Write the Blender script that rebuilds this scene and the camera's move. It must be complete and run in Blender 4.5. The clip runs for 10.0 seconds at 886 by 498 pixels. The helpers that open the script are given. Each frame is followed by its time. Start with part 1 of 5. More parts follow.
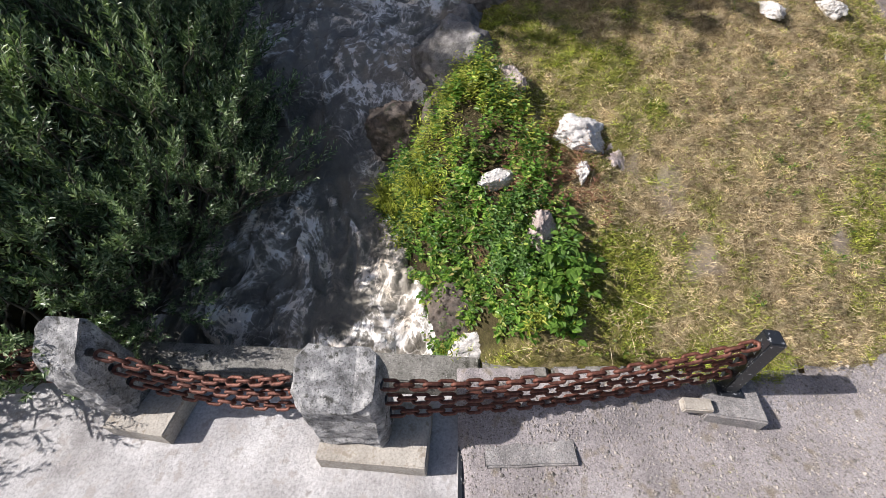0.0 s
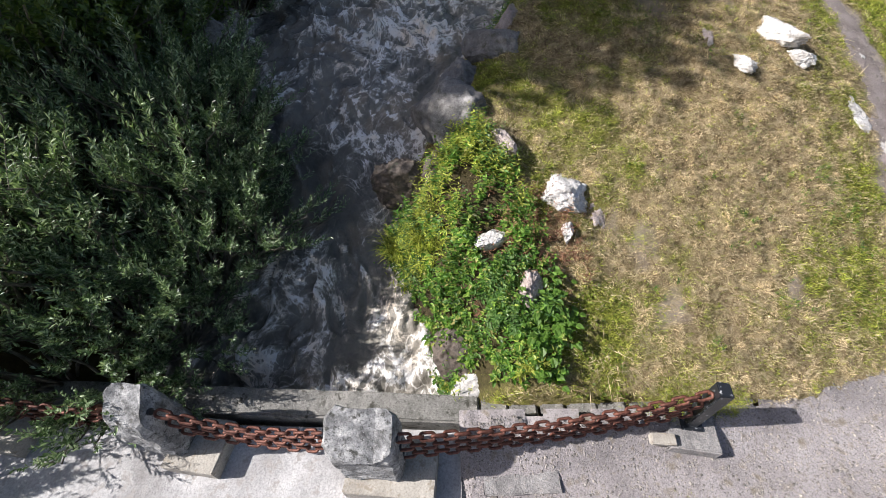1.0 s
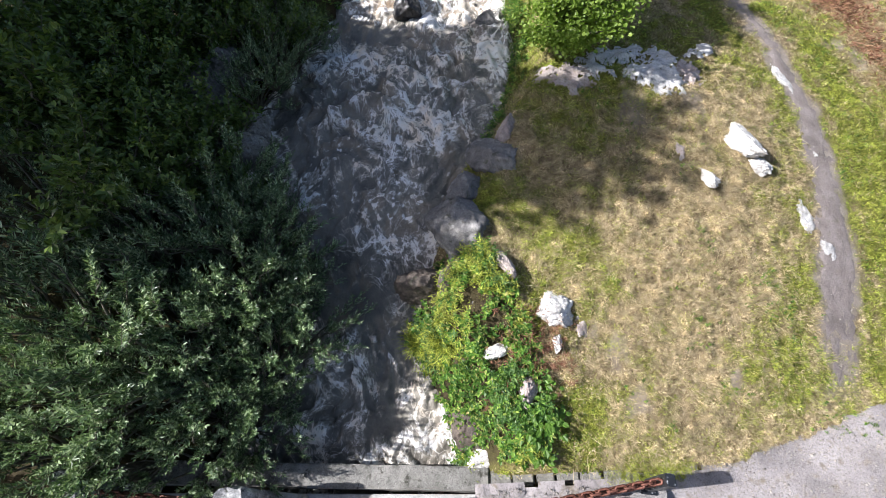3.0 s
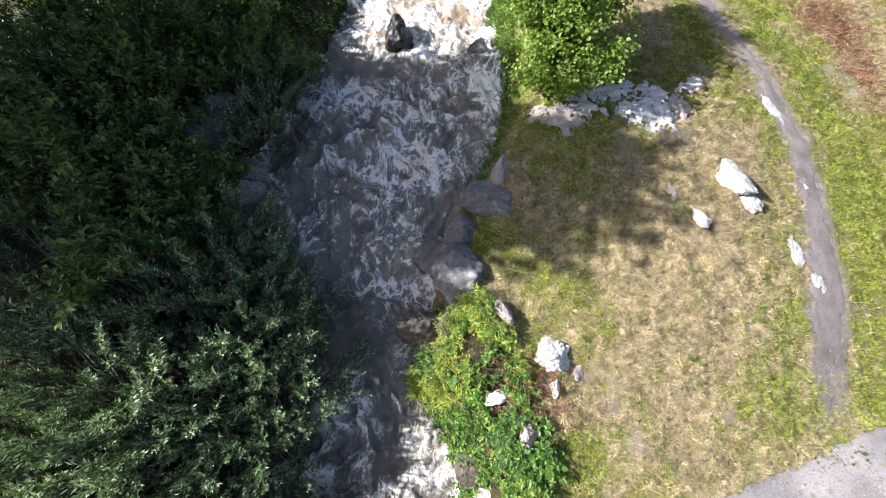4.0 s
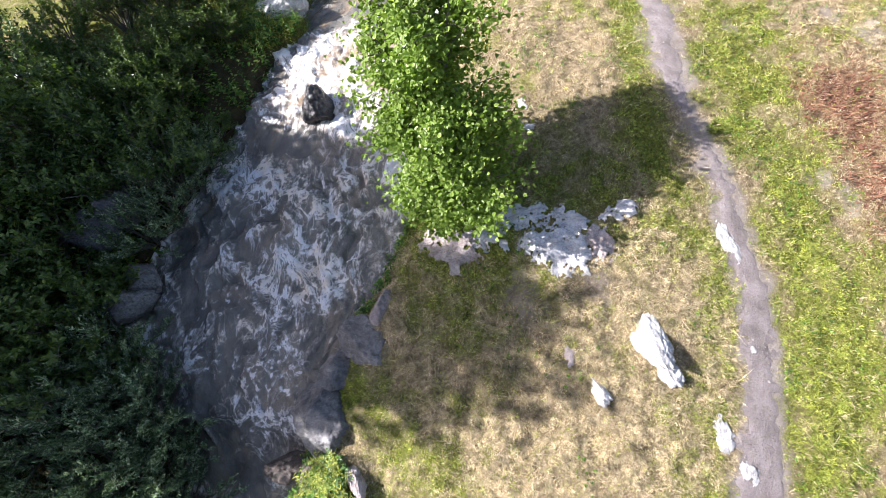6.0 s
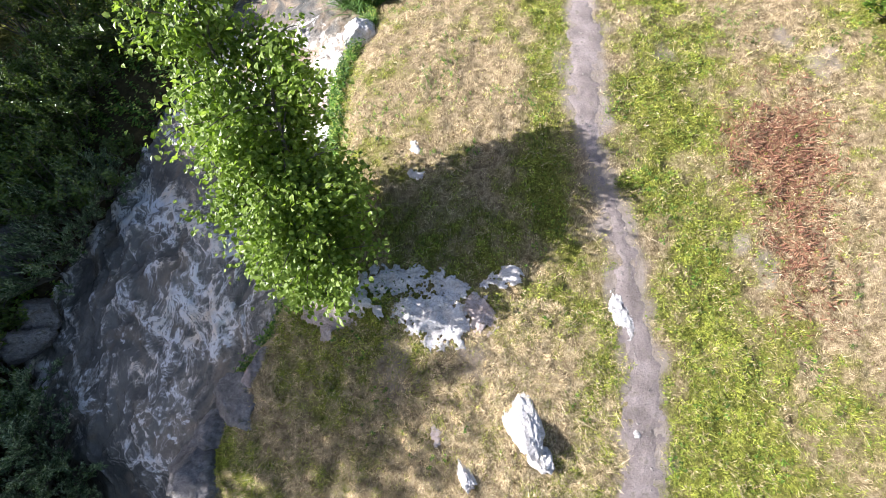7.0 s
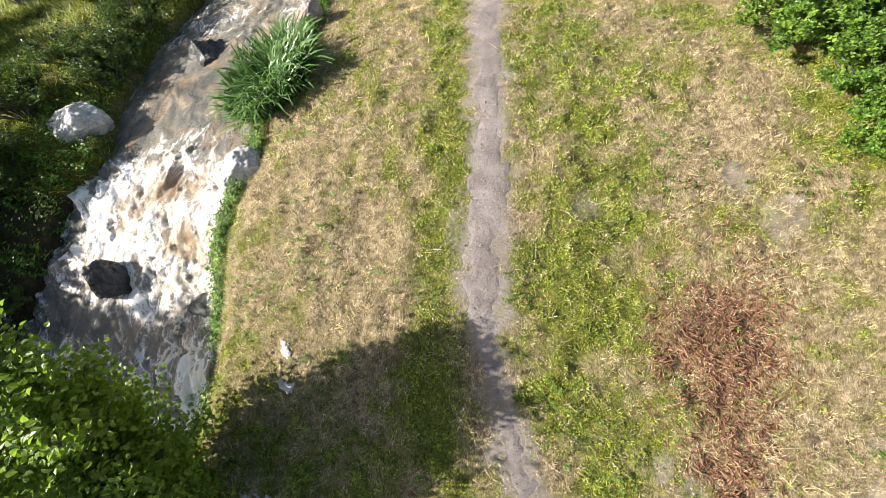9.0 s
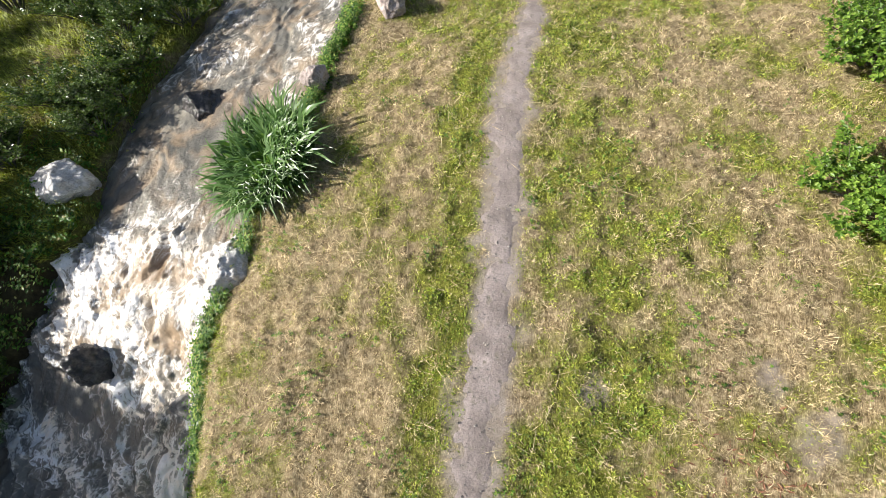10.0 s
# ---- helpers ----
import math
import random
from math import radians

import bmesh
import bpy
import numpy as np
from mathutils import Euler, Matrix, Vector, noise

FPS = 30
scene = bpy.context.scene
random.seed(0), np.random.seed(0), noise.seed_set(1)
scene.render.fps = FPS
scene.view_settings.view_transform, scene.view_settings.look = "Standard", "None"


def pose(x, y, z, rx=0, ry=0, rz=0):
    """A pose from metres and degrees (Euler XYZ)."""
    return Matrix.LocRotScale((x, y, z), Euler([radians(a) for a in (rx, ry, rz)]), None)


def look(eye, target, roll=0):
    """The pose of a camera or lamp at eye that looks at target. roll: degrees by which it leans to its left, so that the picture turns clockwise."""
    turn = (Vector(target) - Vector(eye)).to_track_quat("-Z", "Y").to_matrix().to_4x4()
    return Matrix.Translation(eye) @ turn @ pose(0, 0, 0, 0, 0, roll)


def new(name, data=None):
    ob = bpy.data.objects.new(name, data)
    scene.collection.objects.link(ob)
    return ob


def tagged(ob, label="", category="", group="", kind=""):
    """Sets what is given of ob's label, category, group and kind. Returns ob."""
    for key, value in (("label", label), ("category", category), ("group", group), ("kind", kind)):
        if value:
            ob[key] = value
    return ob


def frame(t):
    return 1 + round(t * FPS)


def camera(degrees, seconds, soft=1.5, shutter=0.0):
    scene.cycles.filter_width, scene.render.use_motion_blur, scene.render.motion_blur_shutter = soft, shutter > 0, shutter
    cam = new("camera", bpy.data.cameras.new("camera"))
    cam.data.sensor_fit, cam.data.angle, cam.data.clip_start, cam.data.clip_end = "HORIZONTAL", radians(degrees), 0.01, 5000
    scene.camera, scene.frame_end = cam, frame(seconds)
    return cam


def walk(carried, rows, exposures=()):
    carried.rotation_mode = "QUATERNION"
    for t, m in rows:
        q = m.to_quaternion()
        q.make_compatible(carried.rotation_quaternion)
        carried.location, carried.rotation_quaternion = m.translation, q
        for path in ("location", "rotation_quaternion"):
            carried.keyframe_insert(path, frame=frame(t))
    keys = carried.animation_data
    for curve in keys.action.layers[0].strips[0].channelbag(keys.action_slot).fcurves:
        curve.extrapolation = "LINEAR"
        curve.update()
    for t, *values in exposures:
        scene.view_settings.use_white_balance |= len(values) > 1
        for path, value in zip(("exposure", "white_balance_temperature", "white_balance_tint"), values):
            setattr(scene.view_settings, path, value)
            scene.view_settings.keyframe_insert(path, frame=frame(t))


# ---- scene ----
cam = camera(96.06, 10.0, 0.45)
PATH = [
    (0, (0.079, 0.087, 2.909), (0.031, 1.497, 1.491), -2.06),
    (0.5, (0.116, 0.129, 3.218), (0.065, 1.509, 1.772), -2.85),
    (1, (0.096, 0.279, 3.669), (0.044, 1.612, 2.179), -3.48),
    (1.5, (0.059, 0.512, 4.098), (0.008, 1.794, 2.563), -3.75),
    (2, (0.030, 0.785, 4.548), (-0.025, 2.013, 2.971), -4.46),
    (2.5, (0.020, 0.974, 4.985), (-0.036, 2.159, 3.374), -4.84),
    (2.7, (-0.012, 1.023, 5.176), (-0.058, 2.190, 3.553), -4.89),
    (3.8, (0.120, 1.496, 5.803), (0.057, 2.612, 4.145), -7.09),
    (4, (0.091, 1.641, 5.889), (0.041, 2.745, 4.222), -7.34),
    (4.5, (0.084, 2.119, 6.013), (0.035, 3.193, 4.327), -7.19),
    (5, (0.362, 2.666, 6.143), (0.277, 3.702, 4.434), -7.89),
    (5.5, (1.182, 3.188, 6.225), (1.013, 4.184, 4.499), -11.99),
    (6, (2.277, 3.862, 6.288), (1.982, 4.793, 4.543), -17.83),
    (6.2, (2.745, 4.167, 6.285), (2.398, 5.065, 4.532), -20.89),
    (7.3, (3.947, 5.336, 6.185), (3.580, 6.085, 4.367), -24.13),
    (7.5, (4.103, 5.561, 6.196), (3.720, 6.295, 4.376), -25.71),
    (8, (4.566, 6.172, 6.168), (4.159, 6.865, 4.337), -30.10),
    (8.5, (4.951, 6.870, 6.161), (4.512, 7.500, 4.314), -36.31),
    (9, (5.074, 7.764, 6.184), (4.613, 8.329, 4.322), -39.43),
    (9.5, (5.037, 8.698, 6.244), (4.544, 9.177, 4.365), -41.65),
    (10, (5.062, 9.736, 6.242), (4.552, 10.119, 4.346), -47.79),
]
walk(cam, [(t, look(eye, target, roll)) for t, eye, target, roll in PATH],
     [(0.0, 0.58, 6200, 15), (1.5, 0.73, 6050, 13), (4.5, 1.20, 5850, 14), (6.0, 1.38, 5850, 18), (7.5, 1.25, 6100, 14), (8.5, 1.1, 6400, 9), (9.2, 1.0, 6450, 9), (10.0, 0.85, 6350, 10)])

# ---------------------------------------------------------------- light
SUN_DIR = Vector((0.98, 0.06, -0.75)).normalized()
world = bpy.data.worlds.new("world")
scene.world = world
world.use_nodes = True
wn = world.node_tree
sky = wn.nodes.new("ShaderNodeTexSky")
sky.sky_type = "NISHITA"
sky.sun_disc = False
sky.sun_elevation = radians(37)
sky.dust_density = 3.0
sky.ozone_density = 0.5
sky.sun_rotation = math.atan2(-SUN_DIR.x, -SUN_DIR.y)
wn.links.new(sky.outputs[0], wn.nodes["Background"].inputs[0])
wn.nodes["Background"].inputs[1].default_value = 0.066
sun_data = bpy.data.lights.new("sun", "SUN")
sun_data.energy, sun_data.angle, sun_data.color = 5.0, radians(0.53), (1.0, 0.95, 0.86)
sun = new("sun", sun_data)
sun.rotation_mode = "QUATERNION"
sun.rotation_quaternion = SUN_DIR.to_track_quat("-Z", "Y")

# ---------------------------------------------------------------- numbers and noise
rng = np.random.default_rng(7)


def hash2(ix, iy, seed):
    h = (ix.astype(np.int64) * 374761393 + iy.astype(np.int64) * 668265263 + seed * 1274126177) & 0x7FFFFFFF
    h = ((h ^ (h >> 13)) * 1274126177) & 0x7FFFFFFF
    return ((h ^ (h >> 16)) & 0xFFFF) / 65535.0


def vnoise(x, y, seed=0):
    x, y = np.asarray(x, float), np.asarray(y, float)
    ix, iy = np.floor(x), np.floor(y)
    fx, fy = x - ix, y - iy
    fx, fy = fx * fx * fx * (fx * (fx * 6 - 15) + 10), fy * fy * fy * (fy * (fy * 6 - 15) + 10)
    a, b = hash2(ix, iy, seed), hash2(ix + 1, iy, seed)
    c, e = hash2(ix, iy + 1, seed), hash2(ix + 1, iy + 1, seed)
    return (a + (b - a) * fx) * (1 - fy) + (c + (e - c) * fx) * fy


def fbm(x, y, seed=0, octaves=4):
    total, amp, norm = 0.0, 1.0, 0.0
    for k in range(octaves):
        total = total + amp * vnoise(x * 2 ** k + 17.3 * k, y * 2 ** k - 9.1 * k, seed + k)
        norm, amp = norm + amp, amp * 0.5
    return total / norm


def gnoise(x, y, seed=0):
    """Gradient noise, about -0.7 to 0.7."""
    ix, iy = np.floor(x), np.floor(y)
    fx, fy = x - ix, y - iy
    ux, uy = fx * fx * fx * (fx * (fx * 6 - 15) + 10), fy * fy * fy * (fy * (fy * 6 - 15) + 10)

    def corner(dx, dy):
        a = hash2(ix + dx, iy + dy, seed) * 2 * np.pi
        return np.cos(a) * (fx - dx) + np.sin(a) * (fy - dy)

    low = corner(0, 0) + (corner(1, 0) - corner(0, 0)) * ux
    high = corner(0, 1) + (corner(1, 1) - corner(0, 1)) * ux
    return low + (high - low) * uy


def gfbm(x, y, seed=0, octaves=4):
    total, amp = 0.0, 1.0
    for k in range(octaves):
        total = total + amp * gnoise(x * 2 ** k + 13.7 * k, y * 2 ** k - 5.3 * k, seed + k)
        amp *= 0.5
    return total


def ridges(x, y, seed=0, octaves=4, sharp=2.0):
    """Thin crests that branch and fade, 0 to 1."""
    total, amp, norm, weight = 0.0, 1.0, 0.0, 1.0
    for k in range(octaves):
        crest = np.clip(1 - np.abs(gnoise(x * 2.1 ** k + 7.7 * k, y * 2.1 ** k - 3.1 * k, seed + k)) * 2.6, 0, 1) ** sharp
        total, norm = total + amp * crest * weight, norm + amp
        weight, amp = np.clip(0.25 + 1.2 * crest, 0, 1), amp * 0.62
    return total / norm


def step(a, b, v):
    s = np.clip((v - a) / (b - a), 0, 1)
    return s * s * (3 - 2 * s)


PATH_Y = [2.0, 2.6, 3.6, 4.6, 5.15, 5.85, 6.5, 7.05, 7.7, 8.3, 9.0, 9.6, 10.2, 10.9, 11.9, 12.9, 14.5, 18]
PATH_L = [4.5, 4.5, 4.6, 4.78, 4.82, 4.84, 4.73, 4.68, 4.52, 4.40, 4.37, 4.41, 4.42, 4.42, 4.36, 4.38, 4.50, 4.7]
PATH_R = [5.0, 4.95, 5.22, 5.18, 5.21, 5.15, 5.0, 4.93, 4.70, 4.72, 4.78, 4.83, 4.79, 4.79, 4.73, 4.69, 4.78, 4.95]


def water_level(y):
    return np.interp(y, [-3, 1.5, 2.5, 3.3, 3.9, 4.3, 5, 6, 7.5, 8.4, 9, 9.8, 10.4, 12.5, 16, 40],
                     [-.9, -.45, .1, .5, .8, 1.15, 1.4, 1.6, 1.77, 1.92, 2.10, 2.2, 2.2, 1.9, 1.0, 0.6])


def bank_left(y):
    return np.interp(y, [-3, 1.7, 2.4, 3.2, 3.9, 4.7, 5.5, 6.2, 7, 7.9, 8.8, 9.9, 10.5, 11.3, 12.1, 12.9, 13.6, 16, 40],
                     [-3.2, -3.1, -2.9, -2.3, -2.2, -2.65, -3.0, -2.85, -2.6, -2.2, -1.7, -1.4, -.9, -1.15, -1.2, -1.1, -1.0, -.9, 3])


def bank_right(y):
    return np.interp(y, [-3, 1.7, 2.3, 2.75, 3.2, 3.7, 4.1, 4.6, 5.2, 5.8, 6.5, 7.6, 9, 9.6, 10.2, 10.8, 12.5, 13.2, 16, 40],
                     [-.1, -.15, -.3, -.5, -.72, -.5, -.35, -.12, .12, .55, .8, 1.12, 1.05, 1.1, 1.35, 1.3, 1.62, 1.62, 1.7, 7])


def meadow(x, y):
    x, y = np.clip(x, -3, 9.0), np.clip(y, -1, 14.5)
    x = np.where(x > 5, 5 + 1.5 * (1 - np.exp(-(np.maximum(x, 5) - 5) / 1.5)), x)
    e = np.exp(-y / 2.2)
    z = (-0.743 + 0.0616 * x - 0.0445 * x * x + 0.7374 * y - 0.0447 * y * y + 0.0198 * x * y
         + 0.0896 * e - 0.1092 * x * e)
    return 0.5 * (z + np.sqrt(z * z + 0.004))


def off_path(x, y):
    return step(0.08, 0.4, np.maximum(np.interp(y, PATH_Y, PATH_L) - x, x - np.interp(y, PATH_Y, PATH_R)))


def ground_height(x, y):
    """The banks, the meadow and the bed of the stream."""
    x, y = np.asarray(x, float), np.asarray(y, float)
    w, xl, xr = water_level(y), bank_left(y), bank_right(y)
    left = w + 0.10 + 0.22 * np.clip(xl - x, 0, 2.0) + 0.03 * np.clip(xl - x - 2.0, 0, 6)
    left += 0.12 * (fbm(x * 1.3, y * 1.3, 31) - 0.5)
    right = meadow(x, y) + 0.05 * (fbm(x * 0.9, y * 0.9, 5) - 0.5) * step(2.0, 3.0, y) + (0.07 * (fbm(x * 3.2, y * 3.2, 8, 2) - 0.5) + 0.06 * (vnoise(x * 8, y * 8, 9) - 0.5)) * step(1.6, 2.4, y) * off_path(x, y)
    drop = step(-0.05, 0.85, x - xr)             # the bank falls to the water
    floor = w + 0.06 - 0.25 * np.clip(x - xr - 0.85, 0, 9)
    right = np.where(y > 1.55, (w + 0.06) * (1 - drop) + np.maximum(right, floor) * drop, right)
    z = np.where(x > 0.5 * (xl + xr), right, left)
    edge = np.minimum(x - xl, xr - x)            # positive inside the stream
    bed = w - 0.4
    k = step(-0.22, 0.12, edge + 0.10 * (fbm(x * 3, y * 3, 12) - 0.5))
    return z * (1 - k) + np.minimum(bed, z) * k


# ---------------------------------------------------------------- meshes
def mesh_of(name, verts, faces, attrs=None, smooth=False):
    """A mesh from arrays: faces is n x 3 or n x 4."""
    me = bpy.data.meshes.new(name)
    verts, faces = np.asarray(verts, np.float32), np.asarray(faces, np.int32)
    n, k = faces.shape
    me.vertices.add(len(verts)), me.loops.add(n * k), me.polygons.add(n)
    me.vertices.foreach_set("co", verts.ravel())
    me.loops.foreach_set("vertex_index", faces.ravel())
    me.polygons.foreach_set("loop_start", np.arange(0, n * k, k, dtype=np.int32))
    me.polygons.foreach_set("use_smooth", np.full(n, smooth))
    me.update(calc_edges=True)
    for key, values in (attrs or {}).items():
        me.attributes.new(key, "FLOAT", "POINT").data.foreach_set("value", np.asarray(values, np.float32).ravel())
    return me


def from_bm(name, bm, smooth=False):
    me = bpy.data.meshes.new(name)
    for face in bm.faces:
        face.smooth = smooth
    bm.to_mesh(me)
    bm.free()
    return me


def part(name, me, material, parent=None, label="", at=None):
    """One mesh object, under a thing or a part when there is one."""
    ob = new(name, me)
    if material and not me.materials:
        me.materials.append(material)
    if at is not None:
        ob.matrix_basis = at
    if parent:
        ob.parent = parent
    if label:
        ob["label"] = label
    return ob


def thing(name, at, label, category, group="", kind=""):
    ob = new(name)
    ob.matrix_basis = at
    ob.empty_display_size = 0.1
    return tagged(ob, label, category, group, kind)


def grid_faces(nx, ny):
    i = (np.arange(ny - 1)[:, None] * nx + np.arange(nx - 1)[None, :]).ravel()
    return np.stack([i, i + 1, i + nx + 1, i + nx], 1)


def tube_arrays(points, radii, sides=5):
    """A tapered tube along a line of points."""
    points = np.asarray(points, float)
    d = np.gradient(points, axis=0)
    d /= np.linalg.norm(d, axis=1)[:, None] + 1e-9
    a = np.cross(d, np.where(np.abs(d[:, 2:]) > 0.9, [[1.0, 0, 0]], [[0, 0, 1.0]]))
    a /= np.linalg.norm(a, axis=1)[:, None] + 1e-9
    b = np.cross(d, a)
    ang = np.arange(sides) * 2 * np.pi / sides
    ring = a[:, None] * np.cos(ang)[None, :, None] + b[:, None] * np.sin(ang)[None, :, None]
    v = (points[:, None] + ring * np.asarray(radii)[:, None, None]).reshape(-1, 3)
    i, j = np.meshgrid(np.arange(len(points) - 1), np.arange(sides), indexing="ij")
    q = np.stack([i * sides + j, i * sides + (j + 1) % sides, (i + 1) * sides + (j + 1) % sides, (i + 1) * sides + j], -1)
    return v, q.reshape(-1, 4)


def join_arrays(pieces):
    vs, fs, n = [], [], 0
    for v, q in pieces:
        vs.append(v), fs.append(q + n)
        n += len(v)
    return np.concatenate(vs), np.concatenate(fs)


def leaf_arrays(p, d, up, length, width, fold=0.25, belly=0.45):
    """Leaves or blades: at p, along d, facing up; a pointed four-cornered leaf folded along its rib."""
    p, d, up = (np.asarray(v, float) for v in (p, d, up))
    d = d / (np.linalg.norm(d, axis=1)[:, None] + 1e-9)
    s = np.cross(d, up)
    s /= np.linalg.norm(s, axis=1)[:, None] + 1e-9
    n = np.cross(s, d)
    length, width = np.broadcast_to(length, len(p))[:, None], np.broadcast_to(width, len(p))[:, None]
    mid = p + d * length * belly
    v = np.stack([p, mid - s * width / 2 + n * width * fold, p + d * length - n * length * 0.08, mid + s * width / 2 + n * width * fold], 1)
    return v.reshape(-1, 3), np.arange(len(p) * 4).reshape(-1, 4)


def rnd_dirs(n, tilt=0.0):
    a, z = rng.uniform(0, 2 * np.pi, n), rng.uniform(-1, 1, n)
    r = np.sqrt(1 - z * z)
    return np.stack([r * np.cos(a), r * np.sin(a), z + tilt], 1)


# ---------------------------------------------------------------- materials
def node(tree, kind, **values):
    n = tree.nodes.new(kind)
    for key, value in values.items():
        n.inputs[key].default_value = value
    return n


def noise_at(tree, scale, detail=5.0, rough=0.6, stretch=None):
    co = tree.nodes.new("ShaderNodeTexCoord")
    out = co.outputs["Object"]
    if stretch:
        mp = tree.nodes.new("ShaderNodeMapping")
        mp.inputs["Scale"].default_value = stretch
        tree.links.new(out, mp.inputs[0])
        out = mp.outputs[0]
    n = node(tree, "ShaderNodeTexNoise", Scale=scale, Detail=detail, Roughness=rough)
    tree.links.new(out, n.inputs["Vector"])
    return n.outputs["Fac"]


def ramp(tree, fac, stops):
    r = tree.nodes.new("ShaderNodeValToRGB")
    while len(r.color_ramp.elements) < len(stops):
        r.color_ramp.elements.new(0.5)
    for el, (pos, col) in zip(r.color_ramp.elements, stops):
        el.position, el.color = pos, (*col, 1) if len(col) == 3 else col
    tree.links.new(fac, r.inputs[0])
    return r.outputs[0]


def mix(tree, fac, a, b, mode="MIX"):
    m = tree.nodes.new("ShaderNodeMix")
    m.data_type, m.blend_type = "RGBA", mode
    for value, socket in ((fac, m.inputs[0]), (a, m.inputs[6]), (b, m.inputs[7])):
        if isinstance(value, bpy.types.NodeSocket):
            tree.links.new(value, socket)
        else:
            socket.default_value = value if isinstance(value, (int, float)) else (*value, 1)
    return m.outputs[2]


def blank(name):
    m = bpy.data.materials.new(name)
    m.use_nodes = True
    t = m.node_tree
    return m, t, t.nodes["Principled BSDF"]


def add_bump(tree, bsdf, height, strength, distance):
    b = node(tree, "ShaderNodeBump", Strength=strength, Distance=distance)
    tree.links.new(height, b.inputs["Height"])
    tree.links.new(b.outputs[0], bsdf.inputs["Normal"])


def rough_stone(name, dark, mid, light, scale=3.0, grain=60.0, bump=0.6, rough=0.85, moss=None, wear=None, cracks=None, speck=None):
    """Stone, concrete or soil: broad tone, fine grain, spots of lichen or dirt."""
    m, t, p = blank(name)
    col = ramp(t, noise_at(t, scale), [(0.3, dark), (0.5, mid), (0.72, light)])
    col = mix(t, 0.55, col, ramp(t, noise_at(t, grain, 3), [(0.25, (0.35, 0.35, 0.35)), (0.5, (0.85, 0.85, 0.85)), (0.75, (1.2, 1.2, 1.2))]), "MULTIPLY")
    if wear:
        col = mix(t, ramp(t, noise_at(t, scale * 4, 6), [(0.55, (0, 0, 0)), (0.65, (1, 1, 1))]), col, wear)
    if moss:
        col = mix(t, ramp(t, noise_at(t, scale * 2.3, 7), [(0.56, (0, 0, 0)), (0.66, (1, 1, 1))]), col, moss)
    if speck:
        col = mix(t, ramp(t, noise_at(t, 95, 4, 0.75), [(0.55, (0, 0, 0)), (0.62, (1, 1, 1))]), col, speck)
        col = mix(t, ramp(t, noise_at(t, 120, 4, 0.75), [(0.60, (0, 0, 0)), (0.68, (1, 1, 1))]), col, (0.62, 0.60, 0.585))
    if cracks:
        col = mix(t, ramp(t, noise_at(t, 5, 9, 0.72, (1.0, 2.6, 1.0)), [(0.485, (0, 0, 0)), (0.5, (0.8, 0.8, 0.8)), (0.515, (0, 0, 0))]), col, cracks)
        col = mix(t, ramp(t, noise_at(t, 14, 7, 0.75), [(0.66, (0, 0, 0)), (0.76, (0.45, 0.45, 0.45))]), col, cracks)
    t.links.new(col, p.inputs["Base Color"])
    p.inputs["Roughness"].default_value = rough
    relief = mix(t, 0.5, noise_at(t, grain * 0.5, 8, 0.75), noise_at(t, grain * 0.14, 6, 0.6))
    add_bump(t, p, relief, bump, 0.035)
    return m


def leaf_stuff(name, stops, glow=0.35, rough=0.5, patch=2.0, low=0.65, high=1.15):
    """Leaves and blades, each its own tone, with light shining through."""
    m, t, p = blank(name)
    geo = t.nodes.new("ShaderNodeNewGeometry")
    col = ramp(t, geo.outputs["Random Per Island"], stops)
    if patch > 7:
        col = mix(t, 1.0, col, ramp(t, noise_at(t, 2.6, 3, 0.6), [(0.35, (0.84, 0.84, 0.80)), (0.65, (1.14, 1.14, 1.12))]), "MULTIPLY")
    col = mix(t, 0.6 if patch < 5 else 1.0, col, ramp(t, noise_at(t, patch, 4, 0.65), [(0.33, (low, low * 1.04, low * 0.92)), (0.67, (high, high * 0.98, high * 0.9))]), "MULTIPLY")
    t.links.new(col, p.inputs["Base Color"])
    p.inputs["Roughness"].default_value = rough
    p.inputs["Specular IOR Level"].default_value = 0.4
    tr = t.nodes.new("ShaderNodeBsdfTranslucent")
    t.links.new(mix(t, 1.0, col, (1.15, 1.25, 0.6), "MULTIPLY"), tr.inputs[0])
    sh = t.nodes.new("ShaderNodeMixShader")
    sh.inputs[0].default_value = glow
    t.links.new(p.outputs[0], sh.inputs[1]), t.links.new(tr.outputs[0], sh.inputs[2])
    t.links.new(sh.outputs[0], t.nodes["Material Output"].inputs[0])
    return m


def attribute(tree, key):
    a = tree.nodes.new("ShaderNodeAttribute")
    a.attribute_name = key
    return a.outputs["Fac"]


def fibres(tree, turn, scale):
    """Fine strands lying one way."""
    co, mp = tree.nodes.new("ShaderNodeTexCoord"), tree.nodes.new("ShaderNodeMapping")
    mp.inputs["Rotation"].default_value = (0, 0, radians(turn))
    mp.inputs["Scale"].default_value = (1.0, 0.13, 1.0)
    n = node(tree, "ShaderNodeTexNoise", Scale=scale, Detail=3.0, Roughness=0.6, Distortion=0.4)
    tree.links.new(co.outputs["Object"], mp.inputs[0]), tree.links.new(mp.outputs[0], n.inputs["Vector"])
    return n.outputs["Fac"]


